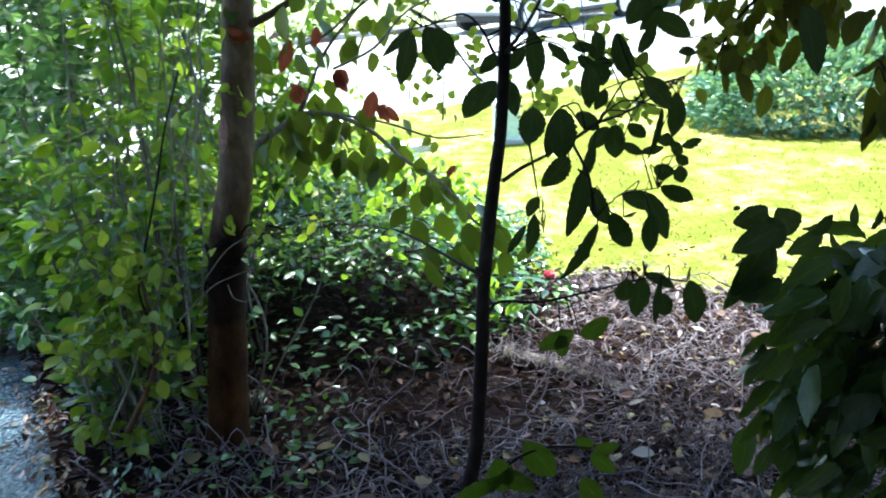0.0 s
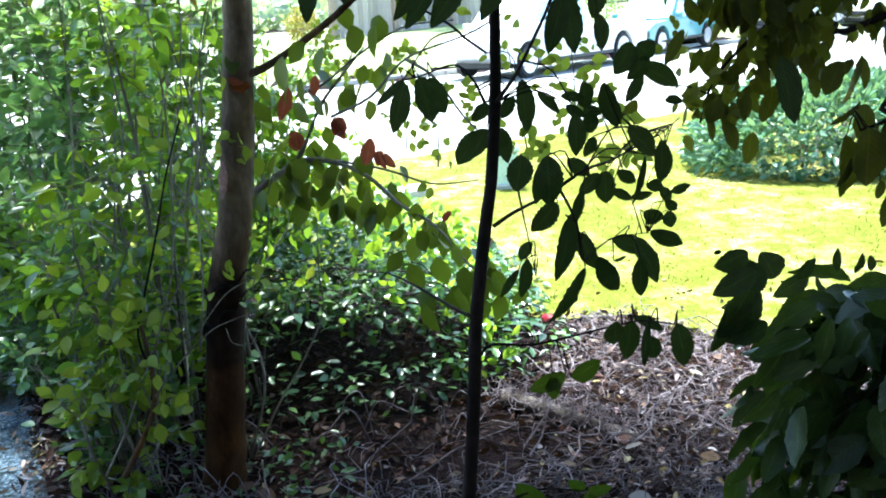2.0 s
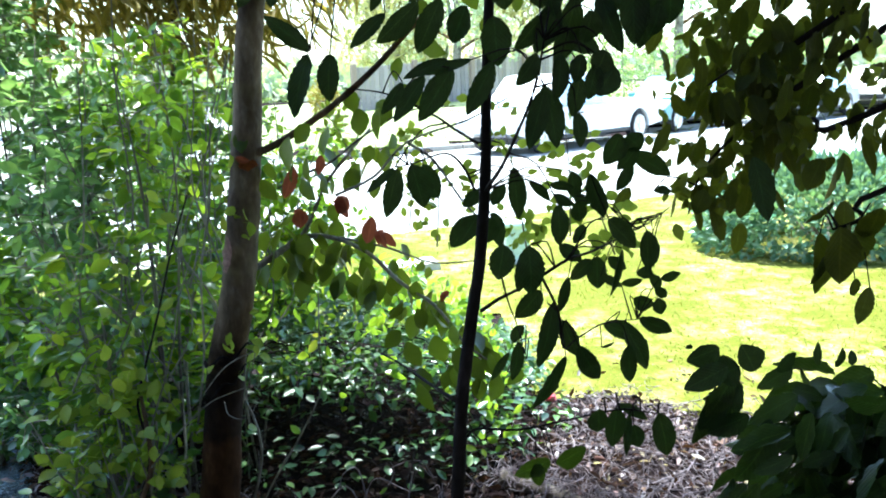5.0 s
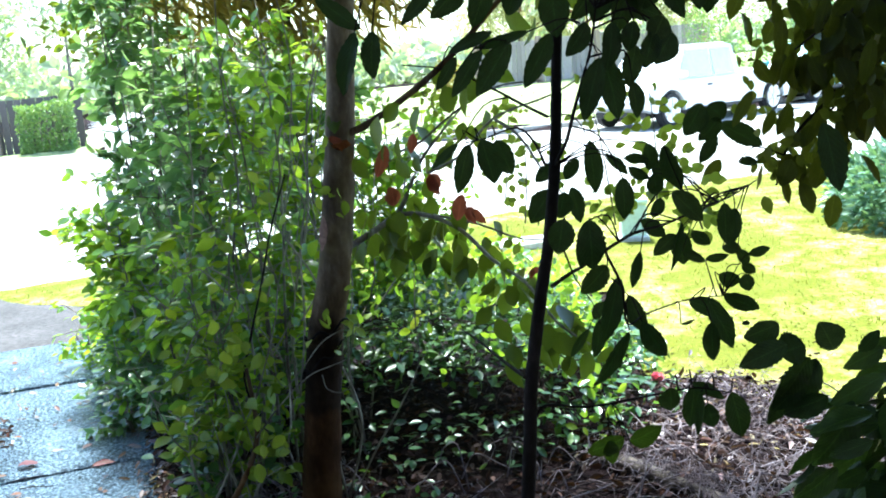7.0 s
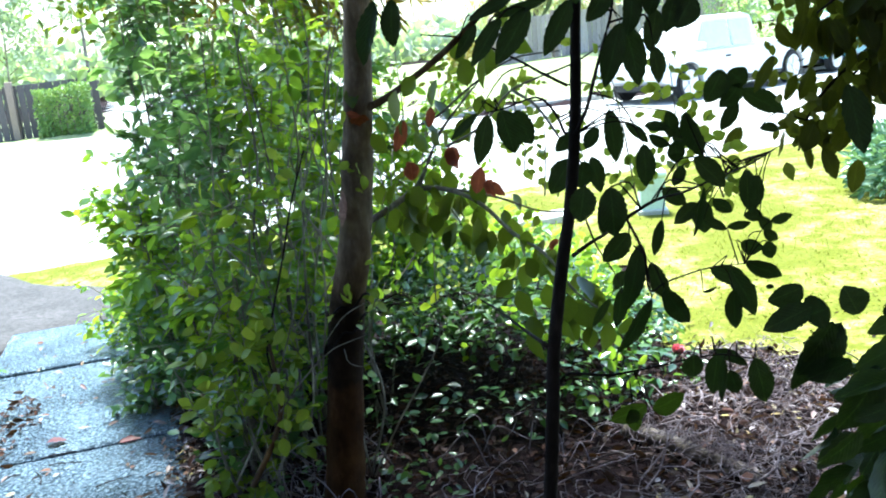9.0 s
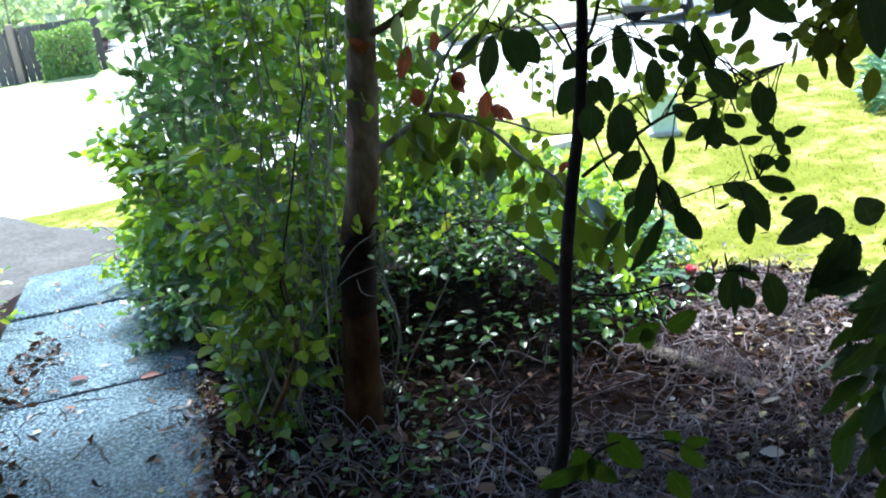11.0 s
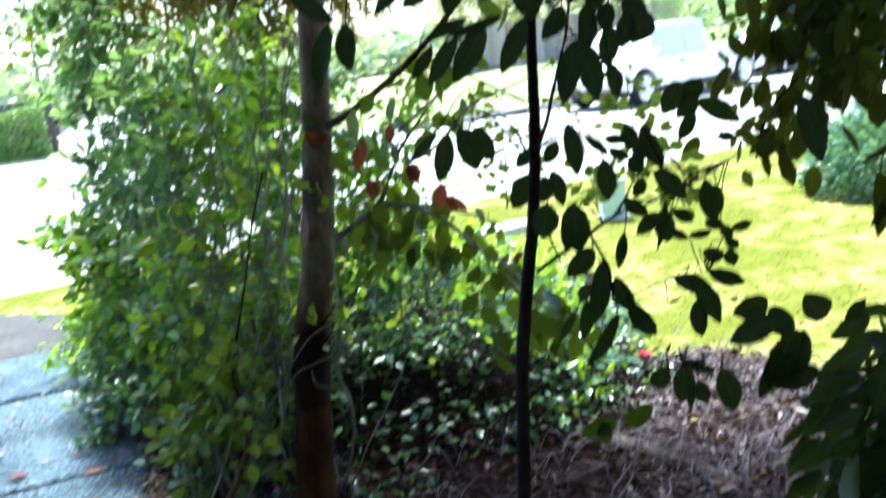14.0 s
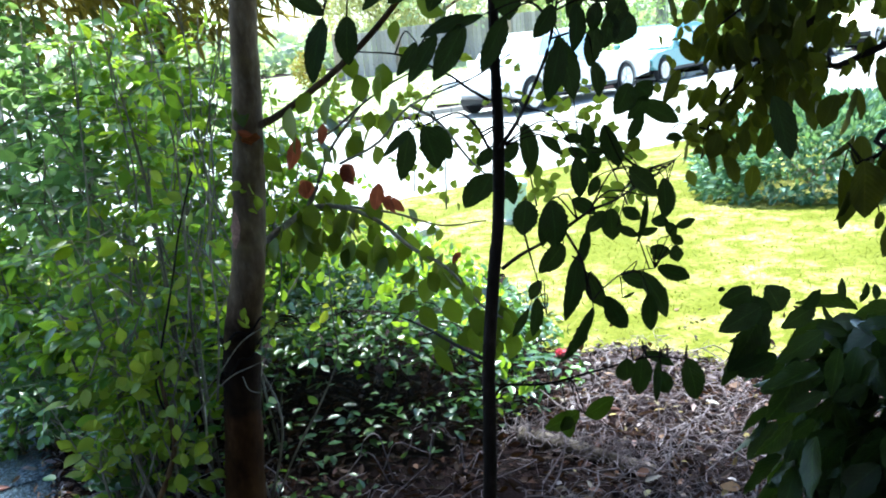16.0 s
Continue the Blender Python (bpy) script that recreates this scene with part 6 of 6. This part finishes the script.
def vehicle(name, at, heading, paint, label, category, base, r, long, high, pickup):
    """Side-on along x, nose at +x, ground at z = 0."""
    car = thing(name, (0, 0, 0), label, category, "vehicles parked along the road")
    f, b, low, belt, half = long * 0.5, -long * 0.5, 0.32, high * 0.56, 0.89
    fx, rx = base * 0.5 + 0.12, -base * 0.5 + 0.12
    bed = belt + (0.06 if pickup else 0.02)
    c0, c1 = (f - 0.85 if pickup else f - 1.15), (b + 2.3 if pickup else b + 0.45)
    outline = [(f - 0.04, low + 0.1)] + [(f, low + 0.3), (f - 0.06, belt - 0.14), (f - 0.35, belt - 0.03), (c0, belt + 0.03), (c1 - 0.15, belt + 0.03), (c1 - 0.2, bed), (b + 0.06, bed), (b, low + 0.3), (b + 0.05, low + 0.08)]
    outline += [(rx - r * 1.22, low)] + arch(rx, r * 1.22, low)[::-1][1:-1] + [(rx + r * 1.22, low), (fx - r * 1.22, low)] + arch(fx, r * 1.22, low)[::-1][1:-1] + [(fx + r * 1.22, low)]
    bm = bmesh.new()
    prism(bm, outline, half, 0.03)
    part("body", bm, paint, car)
    roof0, roof1 = c0 - 0.62, c1 + (0.18 if pickup else 0.55)
    bm = bmesh.new()
    prism(bm, [(c0, belt), (roof0, high - 0.04), (roof0 - 0.25, high), (roof1 + 0.25, high), (roof1, high - 0.05), (c1, belt)], half - 0.05, 0.04, 0.13, belt + 0.1)
    part("cab", bm, paint, car)
    top = high - 0.12
    def at_z(z):
        return (z - belt) / (high - belt)
    for sd in (1, -1):
        y0, y1 = sd * (half - 0.035), sd * (half - 0.165)
        mid = (roof0 + roof1) / 2
        wins = [(roof0 - 0.02, mid + 0.06), (mid - 0.02, roof1 + 0.12)]
        for k, (xa, xb) in enumerate(wins):
            lead = 0.38 if k == 0 else 0.0
            w = [(xa + lead, y0, belt + 0.07), (xb, y0, belt + 0.07), (xb, y1, top), (xa, y1, top)]
            panel(car, "window", w, CAR_GLASS, "side window with the sky's reflection in its pale colour")
        small_block(car, "door_handle", (0.16, 0.03, 0.035), (mid + 0.2, sd * (half + 0.012), belt - 0.12), paint if not pickup else TRIM)
        small_block(car, "mirror", (0.10, 0.2, 0.14), (c0 - 0.25, sd * (half + 0.08), belt + 0.14), paint, 0.03)
        small_block(car, "sill", (base - 2.6 * r, 0.06, 0.08), ((fx + rx) / 2, sd * (half - 0.02), low + 0.0), TRIM)
        small_block(car, "headlight", (0.08, 0.3, 0.16), (f - 0.05, sd * (half - 0.22), belt - 0.24), LAMP_CLEAR, 0.03)
        small_block(car, "tail_light", (0.06, 0.14, 0.34), (b + 0.02, sd * (half - 0.08), bed - 0.26), LAMP_RED, 0.02)
        for wx in (fx, rx):
            wheel_on(car, wx, sd * (half - 0.11), r, sd)
    panel(car, "windscreen", [(c0 - 0.03, half - 0.12, belt + 0.06), (c0 - 0.03, -half + 0.12, belt + 0.06), (roof0 + 0.02, -half + 0.22, top), (roof0 + 0.02, half - 0.22, top)], CAR_GLASS, "sloping windscreen with the sky's reflection in its pale colour")
    small_block(car, "bumper", (0.14, 1.7, 0.2), (f + 0.0, 0, low + 0.2), TRIM if not pickup else ALLOY, 0.04)
    small_block(car, "bumper", (0.14, 1.7, 0.18), (b - 0.01, 0, low + 0.22), TRIM if not pickup else ALLOY, 0.04)
    small_block(car, "underbody", (long * 0.9, 1.3, 0.16), (0, 0, low - 0.02), TRIM, 0.03)
    car.matrix_basis = pose(*at, 0, 0, heading)
    return car


HEADING = math.degrees(math.atan2(-2.6, -2.7))
side = Vector((0.694, -0.72, 0))


def parked(name, near_front, paint, label, category, base, r, long, high, pickup, z=ROAD_Z + 0.02):
    """Place a vehicle by its front wheel on the garden side."""
    fwd = Vector((-0.72, -0.694, 0))
    c = Vector(near_front) - fwd * (base * 0.5 + 0.12) - side * 0.78
    return vehicle(name, (c.x, c.y, z), HEADING, paint, label, category, base, r, long, high, pickup)


parked("pickup_truck", (2.8, 18.2, 0), WHITE_PAINT, "white pickup truck parked at the far kerb", "pickup truck", 3.65, 0.36, 5.6, 1.62, True)
parked("car", (7.1, 23.1, 0), TEAL_PAINT, "teal and white car parked behind the pickup", "car", 2.6, 0.31, 4.2, 1.45, False)
parked("car", (12.0, 25.6, 0), GREY_PAINT, "grey car parked along the road", "car", 2.6, 0.31, 4.3, 1.45, False)
parked("car", (16.2, 29.0, 0), WHITE_PAINT, "white car parked along the road", "car", 2.6, 0.31, 4.3, 1.5, False)

# ---------- fences, hedges and trees across the road ----------
rng = np.random.default_rng(113)
def board_fence(name, start, end, high, label, post_every=2.4, wood=FENCE):
    a, b = Vector(start), Vector(end)
    way = (b - a).normalized()
    turn = math.degrees(math.atan2(way.y, way.x))
    length = (b - a).length
    fence = thing(name, start, label, "fence")
    bm = bmesh.new()
    block(bm, 0.17, 0.022, high, Matrix(), 0.004)
    me = bpy.data.meshes.new("board")
    bm.to_mesh(me)
    bm.free()
    me.materials.append(wood)
    k = 0
    while k * 0.185 < length:
        p = way * (k * 0.185)
        w = a + p
        ob = new("board", me)
        ob.parent = fence
        ob.matrix_basis = pose(p.x, p.y, ground_z(w.x, w.y) - a.z + high / 2 + 0.02 * rng.random(), 0, rng.normal() * 0.4, turn)
        k += 1
    for j in range(int(length / post_every) + 1):
        p = way * (j * post_every)
        w = a + p
        bm = bmesh.new()
        block(bm, 0.17, 0.17, high + 0.12, pose(0, 0, (high + 0.12) / 2), 0.012)
        ob = part("post", bm, POST, fence)
        ob.matrix_basis = pose(p.x, p.y, ground_z(w.x, w.y) - a.z, 0, 0, turn) @ pose(0, -0.10, 0)
    for h in (0.3, high - 0.15):
        bm = bmesh.new()
        z0, z1 = ground_z(a.x, a.y), ground_z(b.x, b.y)
        block(bm, length, 0.05, 0.10, pose(way.x * length / 2, way.y * length / 2, h + (z0 + z1) / 2 - a.z, 0, -math.degrees(math.atan2(z1 - z0, length)), turn) @ pose(0, 0.04, 0), 0.006)
        part("rail", bm, wood, fence)
    return fence


board_fence("board_fence", (-20.7, 19.8, ground_z(-20.7, 19.8)), (-11.85, 22.9, ground_z(-11.85, 22.9)), 1.42, "dark weathered board fence with paler posts", 2.383, FENCE_DARK)
board_fence("board_fence", (-1.7, 30.8, ground_z(-1.7, 30.8)), (7.0, 35.4, ground_z(7.0, 35.4)), 1.5, "grey weathered board fence across the road")


def clipped_hedge(name, centre, size, turn, count, label, mat=HEDGE, leaf=(0.06, 0.11)):
    t = thing(name, centre, label, "hedge")
    m = pose(*centre, 0, 0, turn)
    p = rng.uniform(-0.5, 0.5, (count, 3))
    ax = rng.integers(0, 3, count)
    p[np.arange(count), ax] = np.sign(p[np.arange(count), ax]) * (0.5 - 0.35 * rng.random(count) ** 2)
    p[:, 2] += 0.5
    p *= np.array(size)
    p[:, 2] *= 1 + 0.05 * np.sin(p[:, 0] * 4)
    w = np.array([m @ Vector(q) for q in p])
    leaves("foliage", w, rand_dirs(count, 0.1), rand_dirs(count, 0.5) + np.array([0, -0.5, 0]), rng.uniform(*leaf, count), 0.55, mat, t, shape=LEAF_V)
    for k in range(7):
        x = (k / 6 - 0.5) * size[0] * 0.8
        foot, head = m @ Vector((x, 0, -0.05)), m @ Vector((x * 1.05, 0, size[2] * 0.8))
        tube("stem", [foot, (foot + head) / 2, head], 0.03, 0.012, BARK_TWIG, t, 5)
    return t


clipped_hedge("clipped_hedge", (-12.45, 22.02, ground_z(-12.45, 22.02)), (1.3, 0.7, 1.25), 19, 4200, "square clipped green hedge before the fence")
clipped_hedge("long_hedge", (9.6, 30.2, ground_z(9.6, 30.2)), (10.0, 1.6, 2.1), 28, 9000, "long bright green hedge behind the parked vehicles")


def yard_tree(base, high, crown, trunk, count, label, mat, leaf, droop=0.0, ratio=0.5):
    t = thing("tree", base, label, "tree", "trees across the road")
    b = np.array(base, float)
    tube("trunk", [b - (0, 0, 0.1), b + (0.05, 0, high * 0.3), b + (0.1, 0.1, high * 0.6), b + (0.1, 0.1, high * 0.92)], trunk, trunk * 0.3, BARK_TWIG, t, 10)
    pos = []
    for k in range(14):
        a, h = k * 2.4, high * (0.32 + 0.6 * k / 14)
        r = crown * (1.0 - 0.55 * k / 14)
        tip = b + (r * 0.8 * math.cos(a), r * 0.8 * math.sin(a), h + 0.25 * crown - droop)
        tube("limb", [b + (0.08, 0.05, h), b + (r * 0.4 * math.cos(a), r * 0.4 * math.sin(a), h + 0.2 * crown), tip], trunk * 0.35, trunk * 0.08, BARK_GREY, t, 5)
        q, _ = blob(count // 14, tip - (r * 0.15 * math.cos(a), r * 0.15 * math.sin(a), 0), (r * 0.55, r * 0.55, r * 0.38), 0.1)
        pos.append(q)
    pos = np.vstack(pos)
    leaves("crown", pos, rand_dirs(len(pos), -droop - 0.3), rand_dirs(len(pos), 0.6), rng.uniform(*leaf, len(pos)), ratio, mat, t, shape=LEAF_V)
    return t


yard_tree((-17.0, 27.0, -0.2), 5.5, 1.7, 0.05, 2600, "pale green tree behind the board fence", HAZY_LEAF, (0.14, 0.24))
yard_tree((-13.2, 31.0, -0.1), 8.0, 1.8, 0.06, 2600, "tall dark green tree behind the board fence", HAZY_LEAF, (0.14, 0.24))
yard_tree((-19.0, 36.0, -0.2), 11.0, 2.6, 0.09, 2600, "tall pale conifer far behind the fence", HAZY_LEAF, (0.2, 0.36), 0.5, 0.25)
yard_tree((2.0, 33.0, 0.3), 6.5, 2.4, 0.2, 2600, "pale tree behind the grey fence", HAZY_LEAF, (0.16, 0.26), 0.2)
yard_tree((11.5, 37.0, 0.5), 8.5, 3.0, 0.24, 2800, "pale tree behind the grey fence", HAZY_LEAF, (0.18, 0.28), 0.2)
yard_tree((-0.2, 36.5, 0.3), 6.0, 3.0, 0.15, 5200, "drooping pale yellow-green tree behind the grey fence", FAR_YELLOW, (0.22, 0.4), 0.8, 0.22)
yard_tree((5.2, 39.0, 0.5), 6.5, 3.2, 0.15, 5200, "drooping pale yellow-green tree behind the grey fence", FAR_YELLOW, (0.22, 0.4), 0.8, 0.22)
yb = (-2.6, 29.6)
yellow = thing("yellow_bush", (*yb, ground_z(*yb)), "yellow-leaved bush before the grey fence", "bush")
pos, d = blob(700, (*yb, ground_z(*yb) + 0.6), (0.55, 0.5, 0.6), 0.3)
leaves("foliage", pos, d + rand_dirs(700), rand_dirs(700, 0.6), rng.uniform(0.08, 0.15, 700), 0.5, LEAF_STRAW, yellow)
tube("stem", [(*yb, ground_z(*yb) - 0.1), (yb[0] + 0.02, yb[1], ground_z(*yb) + 0.4), (yb[0] + 0.05, yb[1], ground_z(*yb) + 0.8)], 0.03, 0.01, BARK_TWIG, yellow, 6)

# distant tree line that closes the view
rng = np.random.default_rng(114)
pos = []
while len(pos) < 15000:
    a = rng.uniform(-1.0, 1.0)
    r = rng.uniform(52, 64)
    x, y = r * math.sin(a), r * math.cos(a)
    h = 2.4 + 1.6 * noise.noise((x * 0.12, y * 0.12, 5)) + 1.2 * noise.noise((x * 0.4, y * 0.4, 8))
    pos.append((x, y, h * rng.random() ** 0.8))
leaves("tree_line", pos, rand_dirs(len(pos), -0.2), rand_dirs(len(pos), 0.5) + np.array([0, -0.7, 0]), rng.uniform(0.5, 1.0, len(pos)), 0.6, HAZY_LEAF, None, "distant pale green tree line", shape=LEAF_V)
